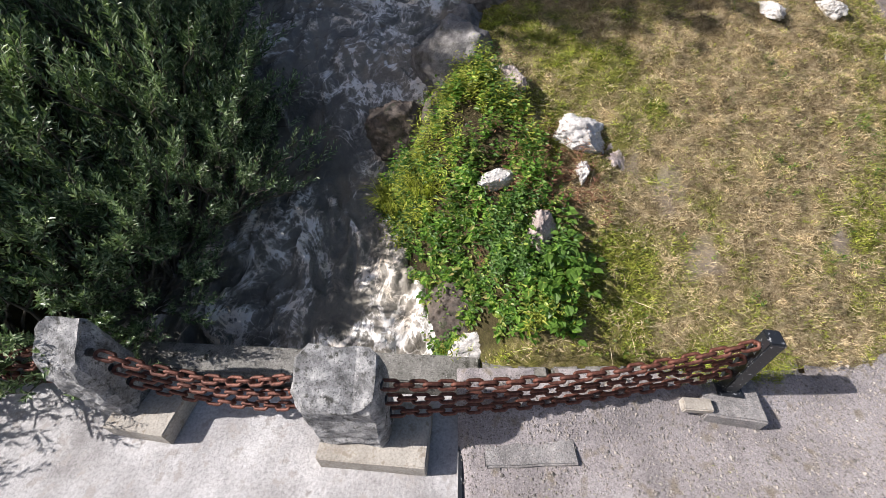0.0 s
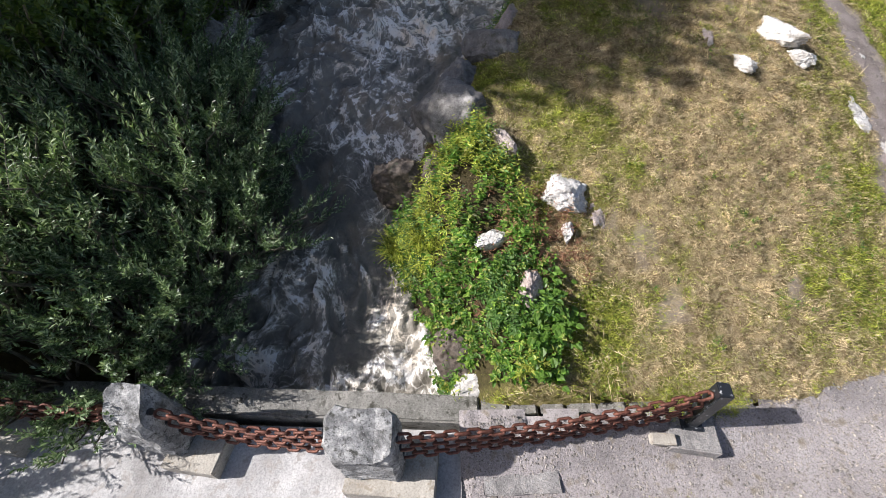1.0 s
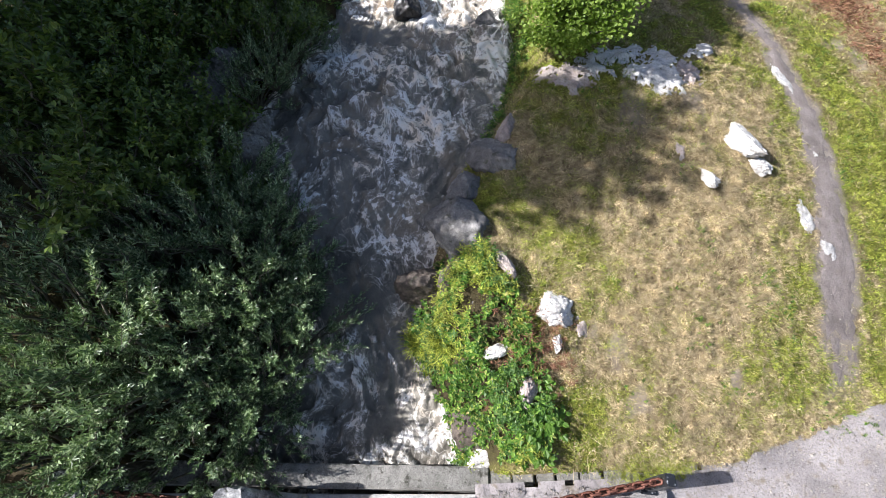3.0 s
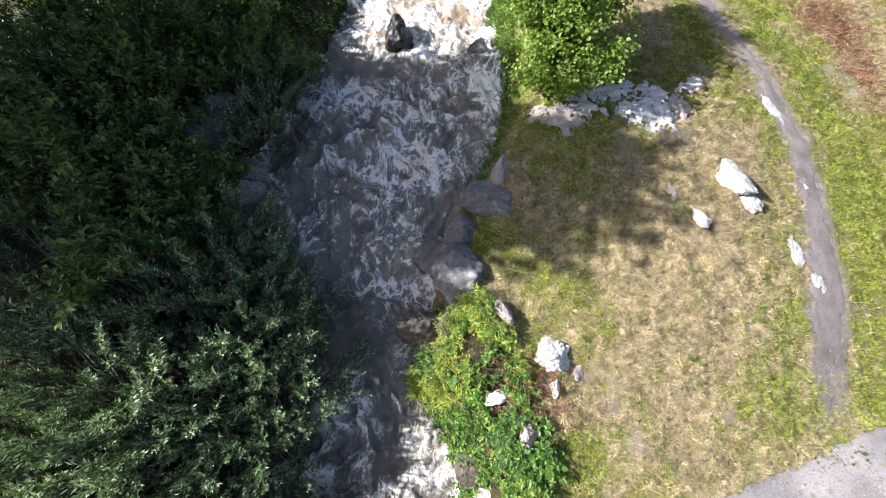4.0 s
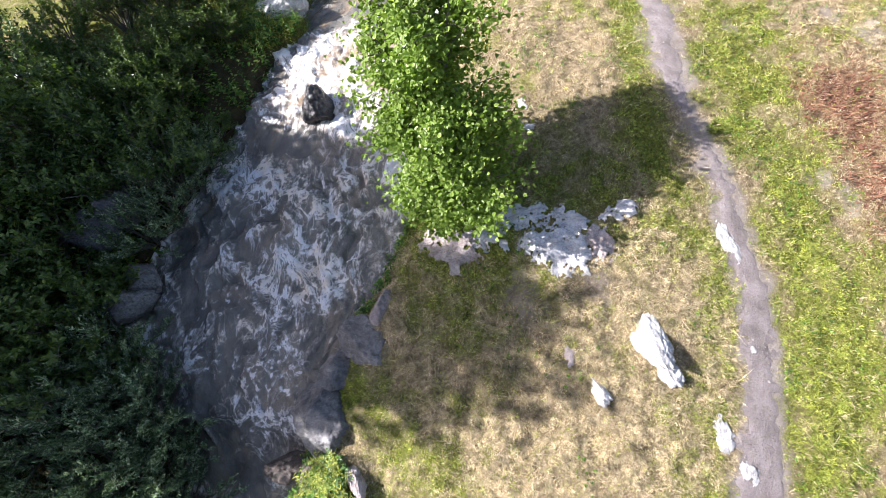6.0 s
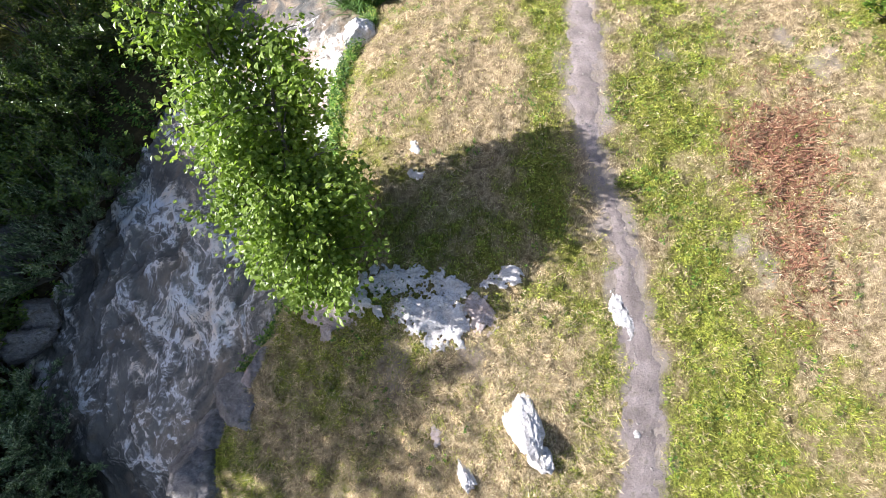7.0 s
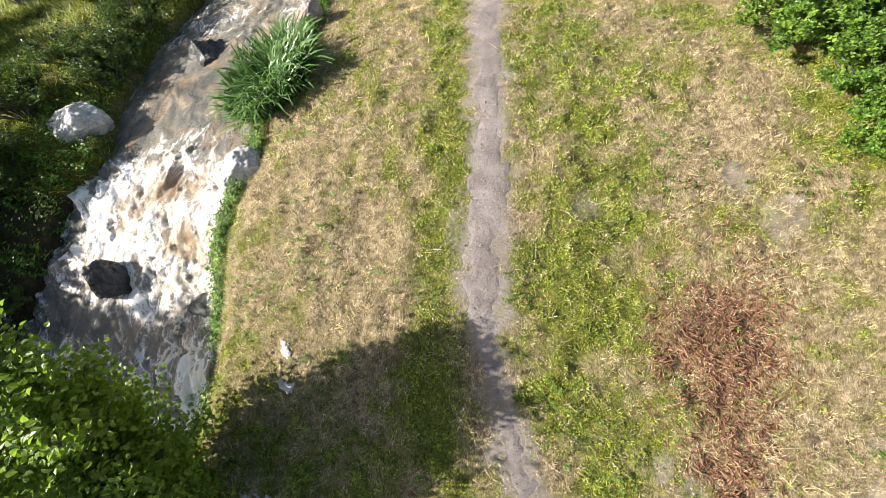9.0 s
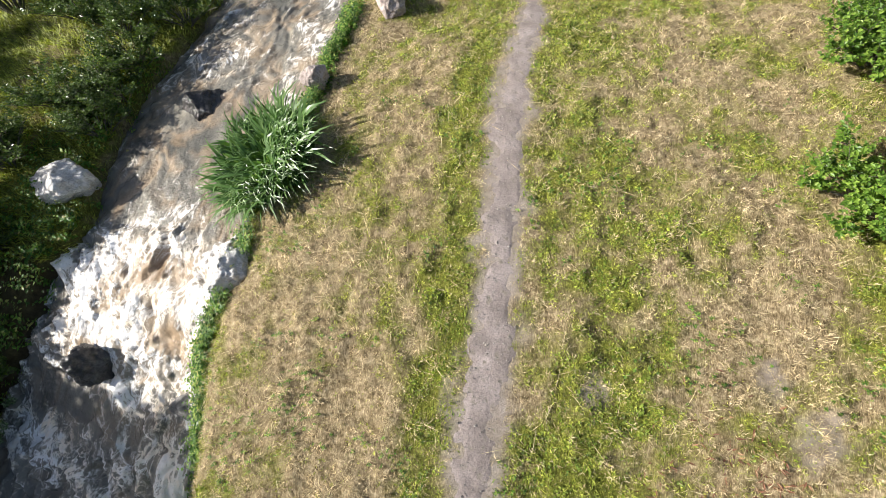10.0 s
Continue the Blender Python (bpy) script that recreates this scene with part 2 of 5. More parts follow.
def ground_stuff():
    m, t, p = blank("meadow_soil")
    dry = ramp(t, noise_at(t, 13, 9, 0.8), [(0.30, (0.06, 0.045, 0.024)), (0.45, (0.26, 0.198, 0.115)), (0.58, (0.50, 0.40, 0.26)), (0.72, (0.74, 0.63, 0.46))])
    green = ramp(t, noise_at(t, 16, 9, 0.8), [(0.32, (0.04, 0.046, 0.010)), (0.5, (0.19, 0.205, 0.035)), (0.70, (0.43, 0.43, 0.11))])
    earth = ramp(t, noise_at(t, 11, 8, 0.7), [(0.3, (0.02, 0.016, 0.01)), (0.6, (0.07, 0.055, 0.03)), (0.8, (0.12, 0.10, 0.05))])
    red = ramp(t, noise_at(t, 16, 8, 0.7), [(0.3, (0.12, 0.07, 0.04)), (0.55, (0.34, 0.21, 0.12)), (0.8, (0.52, 0.37, 0.22))])
    col = mix(t, attribute(t, "green"), dry, green)
    col = mix(t, attribute(t, "red"), col, red)
    hay = mix(t, 1.0, fibres(t, 20, 130), mix(t, 1.0, fibres(t, 95, 140), fibres(t, 150, 120), "LIGHTEN"), "LIGHTEN")
    col = mix(t, 1.0, col, ramp(t, hay, [(0.50, (0.55, 0.52, 0.46)), (0.62, (1.05, 1.05, 1.0)), (0.74, (1.65, 1.65, 1.55))]), "MULTIPLY")
    dust = ramp(t, noise_at(t, 9, 8, 0.7), [(0.3, (0.29, 0.24, 0.20)), (0.55, (0.37, 0.315, 0.275)), (0.75, (0.45, 0.39, 0.345))])
    col = mix(t, attribute(t, "dust"), col, dust)
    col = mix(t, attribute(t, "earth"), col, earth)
    t.links.new(col, p.inputs["Base Color"])
    p.inputs["Roughness"].default_value = 0.95
    p.inputs["Specular IOR Level"].default_value = 0.15
    add_bump(t, p, noise_at(t, 45, 8, 0.8), 0.9, 0.03)
    return m


def water_stuff():
    """Silty water: dark and glossy where it is deep, ochre where it is thin, broken into foam."""
    m, t, p = blank("stream_water")
    deep = ramp(t, noise_at(t, 1.9, 5, 0.62, (1.0, 0.6, 1.0)), [(0.32, (0.085, 0.083, 0.075)), (0.52, (0.165, 0.157, 0.137)), (0.72, (0.29, 0.265, 0.215))])
    silt = ramp(t, noise_at(t, 3.5, 6, 0.65), [(0.3, (0.21, 0.145, 0.085)), (0.55, (0.36, 0.265, 0.175)), (0.75, (0.52, 0.42, 0.31))])
    base = mix(t, attribute(t, "silt"), deep, silt)
    def threads(scale, distortion):
        n = noise_at(t, scale, 7, 0.6, (1.0, 0.62, 1.0))
        n.node.inputs["Distortion"].default_value = distortion
        return ramp(t, n, [(0.40, (0, 0, 0)), (0.455, (0.15, 0.15, 0.15)), (0.5, (1, 1, 1)), (0.545, (0.15, 0.15, 0.15)), (0.60, (0, 0, 0))])

    def times(a, b, add=None):
        k = t.nodes.new("ShaderNodeMath")
        k.operation = "MULTIPLY" if add is None else "MULTIPLY_ADD"
        for value, socket in zip((a, b, add), k.inputs):
            if isinstance(value, bpy.types.NodeSocket):
                t.links.new(value, socket)
            elif value is not None:
                socket.default_value = value
        return k.outputs[0]

    foam = attribute(t, "foam")
    net = times(threads(2.7, 0.9), 1.1, times(threads(6.5, 0.8), 0.65, 0.22))
    grain = mix(t, 0.5, mix(t, 0.5, noise_at(t, 42, 5, 0.75), noise_at(t, 30, 5, 0.7, (1.0, 0.30, 1.0))), noise_at(t, 12, 6, 0.72))
    rough_edge = times(times(grain, 1.3, -0.65), ramp(t, foam, [(0.10, (0, 0, 0)), (0.45, (1, 1, 1))]))
    froth = times(foam, net, rough_edge)
    bubbles = ramp(t, foam, [(0.15, (0, 0, 0)), (0.95, (0.30, 0.30, 0.30))])
    spray = t.nodes.new("ShaderNodeMapRange")
    spray.inputs["From Min"].default_value, spray.inputs["From Max"].default_value = 0.12, 1.0
    t.links.new(froth, spray.inputs["Value"])
    white = ramp(t, spray.outputs[0], [(0.02, (0, 0, 0)), (0.30, (0.30, 0.30, 0.30)), (0.75, (1, 1, 1))])
    col = mix(t, bubbles, base, (0.40, 0.385, 0.355))
    cream = ramp(t, noise_at(t, 2.4, 5, 0.6), [(0.45, (1, 1, 1)), (0.68, (1.0, 0.86, 0.68))])
    col = mix(t, white, col, mix(t, 1.0, cream, ramp(t, spray.outputs[0], [(0.1, (0.56, 0.50, 0.42)), (0.4, (0.74, 0.70, 0.65)), (0.7, (0.86, 0.84, 0.82))]), "MULTIPLY"))
    t.links.new(col, p.inputs["Base Color"])
    t.links.new(ramp(t, white, [(0.0, (0.07, 0.07, 0.07)), (0.6, (0.55, 0.55, 0.55))]), p.inputs["Roughness"])
    p.inputs["IOR"].default_value = 1.333
    waves = mix(t, 0.30, noise_at(t, 5, 5, 0.6, (1.0, 0.7, 1.0)), noise_at(t, 26, 4, 0.6))
    add_bump(t, p, waves, 1.0, 0.05)
    return m


def rust_stuff():
    m, t, p = blank("rusty_iron")
    col = ramp(t, noise_at(t, 30, 6), [(0.3, (0.05, 0.020, 0.013)), (0.55, (0.145, 0.055, 0.038)), (0.75, (0.27, 0.135, 0.10))])
    info = t.nodes.new("ShaderNodeObjectInfo")
    col = mix(t, 0.7, col, ramp(t, info.outputs["Random"], [(0.0, (0.7, 0.7, 0.7)), (1.0, (1.2, 1.15, 1.1))]), "MULTIPLY")
    t.links.new(col, p.inputs["Base Color"])
    p.inputs["Roughness"].default_value, p.inputs["Metallic"].default_value = 0.62, 0.35
    add_bump(t, p, noise_at(t, 160, 5), 0.5, 0.002)
    return m


def paint_stuff():
    m, t, p = blank("black_paint")
    chips = ramp(t, noise_at(t, 38, 6, 0.7), [(0.60, (0, 0, 0)), (0.66, (1, 1, 1))])
    t.links.new(mix(t, chips, (0.016, 0.018, 0.022), (0.42, 0.43, 0.45)), p.inputs["Base Color"])
    p.inputs["Roughness"].default_value = 0.38
    add_bump(t, p, noise_at(t, 90, 4), 0.2, 0.002)
    return m


MEADOW = ground_stuff()
WATER = water_stuff()
RUST = rust_stuff()
SLABSTONE = rough_stone("worn_slab", (0.20, 0.19, 0.185), (0.30, 0.285, 0.28), (0.41, 0.39, 0.38), 8, 60, 0.9, 0.92, wear=(0.35, 0.32, 0.30), speck=(0.13, 0.12, 0.115))
PAINT = paint_stuff()
GRANITE = rough_stone("granite", (0.10, 0.10, 0.10), (0.31, 0.31, 0.315), (0.66, 0.65, 0.64), 9, 50, 1.0, 0.85, moss=(0.06, 0.06, 0.052), speck=(0.05, 0.05, 0.052))
BLOCKSTONE = rough_stone("sandstone", (0.32, 0.29, 0.25), (0.43, 0.395, 0.345), (0.55, 0.51, 0.45), 5, 60, 0.5, 0.9, wear=(0.30, 0.26, 0.21))
CONCRETE = rough_stone("concrete", (0.30, 0.285, 0.28), (0.49, 0.475, 0.475), (0.66, 0.645, 0.64), 2.6, 55, 0.6, 0.9, wear=(0.36, 0.335, 0.32))
COPING = rough_stone("weathered_concrete", (0.15, 0.145, 0.13), (0.26, 0.25, 0.23), (0.38, 0.36, 0.33), 5, 50, 0.9, 0.9, moss=(0.06, 0.057, 0.045), speck=(0.07, 0.066, 0.055))
GRAVEL = rough_stone("gravel", (0.235, 0.212, 0.211), (0.36, 0.324, 0.323), (0.47, 0.433, 0.431), 2.0, 60, 0.7, 0.95, wear=(0.23, 0.195, 0.155), speck=(0.10, 0.09, 0.09))
DIRT = rough_stone("trodden_dust", (0.20, 0.165, 0.148), (0.30, 0.25, 0.23), (0.42, 0.357, 0.335), 3.5, 70, 0.6, 0.95, wear=(0.22, 0.19, 0.155))
LIMESTONE = rough_stone("white_limestone", (0.52, 0.49, 0.46), (0.72, 0.69, 0.665), (0.85, 0.83, 0.81), 6, 40, 1.0, 0.85, wear=(0.60, 0.55, 0.50), cracks=(0.18, 0.165, 0.14))
PINKSTONE = rough_stone("pink_limestone", (0.34, 0.27, 0.25), (0.50, 0.42, 0.39), (0.63, 0.56, 0.53), 6, 40, 1.0, 0.85, wear=(0.33, 0.27, 0.22), cracks=(0.15, 0.12, 0.10))
GREYROCK = rough_stone("grey_boulder", (0.13, 0.122, 0.118), (0.245, 0.232, 0.225), (0.40, 0.385, 0.37), 4.5, 40, 1.0, 0.8, moss=(0.10, 0.10, 0.075), cracks=(0.06, 0.055, 0.05), speck=(0.11, 0.105, 0.10))
BROWNROCK = rough_stone("brown_boulder", (0.055, 0.043, 0.034), (0.135, 0.105, 0.085), (0.25, 0.205, 0.17), 4.5, 38, 1.0, 0.6, moss=(0.05, 0.052, 0.028), cracks=(0.03, 0.025, 0.02))
WETROCK = rough_stone("wet_boulder", (0.018, 0.017, 0.018), (0.05, 0.046, 0.045), (0.13, 0.12, 0.115), 5, 40, 1.0, 0.22)
BARK = rough_stone("bark", (0.07, 0.06, 0.045), (0.16, 0.145, 0.11), (0.26, 0.24, 0.20), 8, 60, 0.8, 0.9)
WILLOW = leaf_stuff("willow_leaf", [(0.0, (0.05, 0.095, 0.04)), (0.5, (0.14, 0.215, 0.10)), (0.82, (0.34, 0.44, 0.26)), (1.0, (0.52, 0.60, 0.43))], 0.17, 0.36, 2.0, 0.45, 1.25)
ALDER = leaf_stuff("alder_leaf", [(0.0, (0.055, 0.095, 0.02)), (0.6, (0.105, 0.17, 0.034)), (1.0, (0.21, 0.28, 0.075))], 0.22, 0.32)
ASPEN = leaf_stuff("aspen_leaf", [(0.0, (0.13, 0.20, 0.028)), (0.6, (0.23, 0.335, 0.055)), (1.0, (0.36, 0.46, 0.12))], 0.45, 0.4)
HERB = leaf_stuff("herb_leaf", [(0.0, (0.05, 0.12, 0.02)), (0.5, (0.125, 0.26, 0.045)), (0.8, (0.27, 0.41, 0.08)), (0.92, (0.42, 0.50, 0.13)), (1.0, (0.45, 0.40, 0.18))], 0.4, 0.42, 5.0, 0.34, 1.45)
# brighter bush leaf: sunlight on the upper far bank put into the colour
LIT_LEAF = leaf_stuff("lit_leaf", [(0.0, (0.12, 0.17, 0.04)), (0.5, (0.23, 0.30, 0.08)), (0.85, (0.38, 0.45, 0.18)), (1.0, (0.55, 0.60, 0.36))], 0.5, 0.42)
IRIS = leaf_stuff("iris_blade", [(0.0, (0.05, 0.11, 0.03)), (0.6, (0.11, 0.21, 0.055)), (1.0, (0.24, 0.36, 0.13))], 0.25, 0.35)
BOX = leaf_stuff("shrub_leaf", [(0.0, (0.06, 0.13, 0.02)), (0.55, (0.16, 0.28, 0.04)), (1.0, (0.30, 0.42, 0.08))], 0.35, 0.4)
STRAW = leaf_stuff("straw", [(0.0, (0.20, 0.145, 0.075)), (0.45, (0.51, 0.40, 0.265)), (0.8, (0.73, 0.605, 0.44)), (1.0, (0.78, 0.68, 0.52))], 0.2, 0.65, 9.0, 0.38, 1.6)
GRASS = leaf_stuff("green_grass", [(0.0, (0.11, 0.14, 0.02)), (0.6, (0.32, 0.355, 0.055)), (1.0, (0.53, 0.56, 0.13))], 0.3, 0.55, 10.0, 0.42, 1.75)
CLOVER = leaf_stuff("clover", [(0.0, (0.09, 0.14, 0.02)), (0.6, (0.20, 0.27, 0.035)), (1.0, (0.34, 0.40, 0.07))], 0.3, 0.5, 9.0, 0.55, 1.5)
REDPLANT = leaf_stuff("dry_red_herb", [(0.0, (0.14, 0.06, 0.04)), (0.6, (0.29, 0.135, 0.085)), (1.0, (0.44, 0.26, 0.16))], 0.2, 0.7)

PEBBLE = leaf_stuff("pebble", [(0.0, (0.12, 0.11, 0.105)), (0.5, (0.28, 0.25, 0.24)), (0.85, (0.36, 0.32, 0.30)), (1.0, (0.42, 0.385, 0.365))], 0.0, 0.9)

# ---------------------------------------------------------------- ground
def path_cover(x, y):
    """1 inside the footpath, 0 outside, ragged at the edge."""
    wob = 0.22 * (fbm(x * 2.5, y * 2.5, 41) - 0.5) + 0.26 * (fbm(x * 9, y * 9, 42, 4) - 0.5) - 0.02
    inside = np.minimum(x - np.interp(y, PATH_Y, PATH_L), np.interp(y, PATH_Y, PATH_R) - x) + wob
    return step(-0.12, 0.10, inside) * step(2.3, 2.9, y + wob * 3)


def gravel_cover(x, y):
    edge = np.interp(x, [-6, 1.8, 2.3, 3.0, 3.6, 4.3, 5, 6.5, 9, 40], [1.4, 1.42, 1.45, 1.62, 1.78, 1.92, 2.15, 2.6, 3.3, 6])
    wob = 0.16 * (fbm(x * 2.5, y * 2.5, 43) - 0.5) + 0.12 * (fbm(x * 12, y * 12, 44, 3) - 0.5)
    return step(-0.03, 0.05, edge - y + wob)


def spot(x, y, cx, cy, rx, ry):
    return np.exp(-((x - cx) / rx) ** 2 - ((y - cy) / ry) ** 2)


def green_cover(x, y):
    g = 0.375 + 1.8 * (fbm(x * 0.6, y * 0.6, 3) - 0.5) + 1.5 * (fbm(x * 2.3, y * 2.3, 4) - 0.5) + 1.6 * (fbm(x * 6.5, y * 6.5, 14, 3) - 0.5)
    side = x - np.interp(y, PATH_Y, PATH_R)
    g = g + 0.85 * np.exp(-((side - 0.62) / 0.60) ** 2) + 1.15 * np.exp(-((side + 0.68) / 0.26) ** 2) * step(5, 7, y)
    g = g + 0.5 * spot(x, y, 4.6, 2.6, 1.0, 0.6) + 0.3 * spot(x, y, 6.2, 7.0, 0.5, 2.0) + 0.35 * spot(x, y, 6.0, 10.5, 1.0, 0.9)
    g = g - 0.8 * spot(x, y, 2.4, 3.6, 1.1, 1.0) - 0.15 * spot(x, y, 3.0, 9.6, 0.9, 1.5) - 0.3 * spot(x, y, 6.9, 7.0, 0.4, 1.5) - 0.9 * spot(x, y, 8.0, 6.3, 0.7, 0.9)
    g = g + 0.65 * spot(x, y, 3.7, 2.3, 0.8, 0.5) + 0.5 * spot(x, y, 1.5, 1.95, 0.6, 0.3) + 0.5 * spot(x, y, 1.5, 3.75, 0.5, 0.4) + 0.5 * spot(x, y, 4.3, 3.3, 0.4, 0.8)
    g = g - 0.45 * spot(x, y, 1.6, 5.1, 0.9, 0.7) + 1.1 * verge_cover(x, y)
    g = g + 0.5 * step(0.0, -0.3, x - bank_left(y))
    return np.clip(g, 0, 1)


def red_cover(x, y):
    r = 1.0 * spot(x, y, 6.65, 8.05, 0.42, 0.62) + 0.6 * spot(x, y, 6.7, 6.9, 0.28, 0.6)
    return np.clip(r + 1.2 * (fbm(x * 3, y * 3, 51) - 0.5) * (r > 0.12), 0, 0.9)


def dust_cover(x, y):
    """Bare, dusty soil along the footpath and in worn patches."""
    out = np.maximum(np.interp(y, PATH_Y, PATH_L) - x, x - np.interp(y, PATH_Y, PATH_R))
    d = step(0.14, -0.08, out + 0.4 * (fbm(x * 4, y * 4, 45) - 0.5)) * step(2.0, 2.6, y)
    for cx, cy, r in [(5.55, 9.35, 0.16), (6.05, 6.95, 0.14), (6.3, 6.7, 0.15), (7.35, 9.2, 0.22), (8.2, 6.3, 0.75), (7.0, 9.6, 0.15), (1.85, 2.68, 0.16), (1.55, 2.88, 0.10), (2.0, 2.2, 0.14), (3.2, 2.4, 0.12), (2.5, 5.5, 0.25), (3.3, 5.6, 0.2)]:
        d = d + 0.6 * step(0.38, 0.66, spot(x, y, cx, cy, r, r * 1.3) + 1.1 * (fbm(x * 8, y * 8, 47, 4) - 0.5))  * (spot(x, y, cx, cy, r * 2, r * 2.6) > 0.1)
    return np.clip(d * (0.55 + 0.9 * fbm(x * 6, y * 6, 46, 3)), 0, 0.95)


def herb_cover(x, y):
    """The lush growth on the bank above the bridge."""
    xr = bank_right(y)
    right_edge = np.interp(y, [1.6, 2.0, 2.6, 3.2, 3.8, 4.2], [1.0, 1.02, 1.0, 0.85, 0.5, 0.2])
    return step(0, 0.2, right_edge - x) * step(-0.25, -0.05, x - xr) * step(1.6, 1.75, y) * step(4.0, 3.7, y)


def verge_cover(x, y):
    """The strip of green along the water further up."""
    dx = x - bank_right(y)
    return step(0.46, 0.2, dx) * step(-0.15, 0.0, dx) * step(5.6, 6.2, y)


xs = np.concatenate([[-600, -150, -40, -16], np.arange(-8.6, 11.4, 0.055), [18, 45, 150, 600]])
ys = np.concatenate([[-600, -150, -40, -12, -6], np.arange(-3.0, 17.5, 0.055), [25, 50, 160, 700]])
gx, gy = np.meshgrid(xs, ys)
gz = ground_height(np.clip(gx, -9, 12), np.clip(gy, -4, 18))
gz = np.where(gy < 1.62, np.where((gx > -3.5) & (gx < 0.1), np.minimum(gz, -0.9), np.minimum(gz, -0.02)), gz)
in_stream = step(0.25, -0.05, gx - bank_right(gy)) * step(-0.25, 0.05, gx - bank_left(gy))
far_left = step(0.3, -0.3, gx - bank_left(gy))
beyond = (gx > 10.9) | (gx < -8.4) | (gy > 17.2) | (gy < -2.9)
ground = part("ground", mesh_of("ground", np.stack([gx, gy, gz], -1).reshape(-1, 3), grid_faces(len(xs), len(ys)),
              {"green": np.where(beyond, 0.45, green_cover(gx, gy)), "red": red_cover(gx, gy), "dust": np.where(beyond, 0, dust_cover(gx, gy)),
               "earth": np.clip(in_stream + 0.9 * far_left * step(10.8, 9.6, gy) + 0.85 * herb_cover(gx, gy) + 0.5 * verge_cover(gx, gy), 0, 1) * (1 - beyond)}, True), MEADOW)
tagged(ground, "sun-dried mown meadow and dark stream banks", "ground", kind="structure")


def cover_sheet(name, cover, x0, x1, y0, y1, cell, material, lift, label, category):
    """A thin ragged sheet that follows the ground wherever cover is high."""
    ax, ay = np.arange(x0, x1, cell), np.arange(y0, y1, cell)
    mx, my = np.meshgrid(ax, ay)
    c = cover(mx, my)
    mz = np.maximum(ground_height(mx, my), -0.02 if name == "gravel" else -9) + lift * c - (0.05 if name == "gravel" else 0.016) * (1 - c) + 0.008 * (fbm(mx * 9, my * 9, 61) - 0.5)
    f = grid_faces(len(ax), len(ay))
    keep = c.ravel()[f].max(1) > 0.02
    used = np.unique(f[keep])
    remap = np.full(mx.size, -1)
    remap[used] = np.arange(len(used))
    v = np.stack([mx, my, mz], -1).reshape(-1, 3)[used]
    ob = part(name, mesh_of(name, v, remap[f[keep]], None, True), material)
    return tagged(ob, label, category, kind="structure")


cover_sheet("footpath", path_cover, 4.0, 5.6, 2.2, 17.5, 0.025, DIRT, 0.007, "narrow trodden footpath of grey gravel and dust", "path")
cover_sheet("gravel", lambda x, y: gravel_cover(x, y) * (x > 0.1), 0.05, 11, -3, 6, 0.05, GRAVEL, 0.012, "grey fine gravel road beside the bridge", "gravel road")


# ---------------------------------------------------------------- stream
ax, ay = np.arange(-3.9, 4.2, 0.026), np.arange(-2.6, 17.4, 0.026)
mx, my = np.meshgrid(ax, ay)
wz = water_level(my)
xl, xr = bank_left(my), bank_right(my)
across = (mx - xl) / (xr - xl)
# the current: eddies within eddies, drawn out a little downstream
wx = mx + 0.34 * gfbm(mx * 1.1, my * 0.8, 201, 3)
wy = my + 0.40 * gfbm(mx * 1.1 + 9, my * 0.8, 205, 3)
wx, wy = wx + 0.11 * gfbm(wx * 3.4, wy * 2.6, 211, 3), wy + 0.12 * gfbm(wx * 3.4, wy * 2.6 + 5, 215, 3)
swell = gfbm(wx * 1.7, wy * 1.25, 221, 4)
chop = gfbm(wx * 5.5, wy * 4.0, 225, 4)
veins = ridges(wx * 1.6, wy * 1.15, 231, 5, 2.2)
lace = ridges(wx * 3.6, wy * 2.6, 241, 4, 2.6)
boil = np.clip(0.5 + 1.1 * gfbm(wx * 2.6, wy * 2.2, 251, 5), 0, 1)
wild = np.interp(my, [-3, 1.7, 2.6, 3.2, 3.6, 4.0, 4.5, 5.2, 5.7, 6.4, 7.6, 8.1, 8.6, 10.3, 10.7, 12.4, 13.2, 17],
                 [.9, 1.0, 1.05, .9, .45, .75, .6, .50, .8, 1.0, .95, .65, 1.0, 1.0, .25, .22, .38, .5])
calm = (0.5 * spot(mx, my, -2.1, 5.5, 0.8, 0.5) + 0.7 * spot(mx, my, -1.5, 3.75, 0.8, 0.30) + 0.9 * spot(mx, my, -0.95, 2.25, 0.28, 0.20)
        + 0.9 * spot(mx, my, -1.0, 8.2, 0.6, 0.32) + 0.5 * spot(mx, my, -1.5, 8.6, 0.3, 0.4) + 0.4 * spot(mx, my, 0.75, 6.6, 0.4, 0.6) + 0.5 * spot(mx, my, -2.3, 6.6, 0.35, 0.7))
wild = np.clip(wild * (1 - calm), 0, 1.3)
patchy = step(-0.28, 0.34, gfbm(mx * 0.9, my * 0.7, 261, 3) + 0.30 * swell)
flecks = np.clip(gfbm(mx * 8, my * 6, 245, 4), 0, 1)
foam = wild * (1.15 * veins * (0.45 + 0.55 * patchy) + 0.75 * lace * (0.35 + 0.65 * patchy) + 0.55 * np.clip(swell, 0, 1) + 0.60 * np.clip(chop, 0, 1) + 0.55 * flecks * patchy) - 0.02
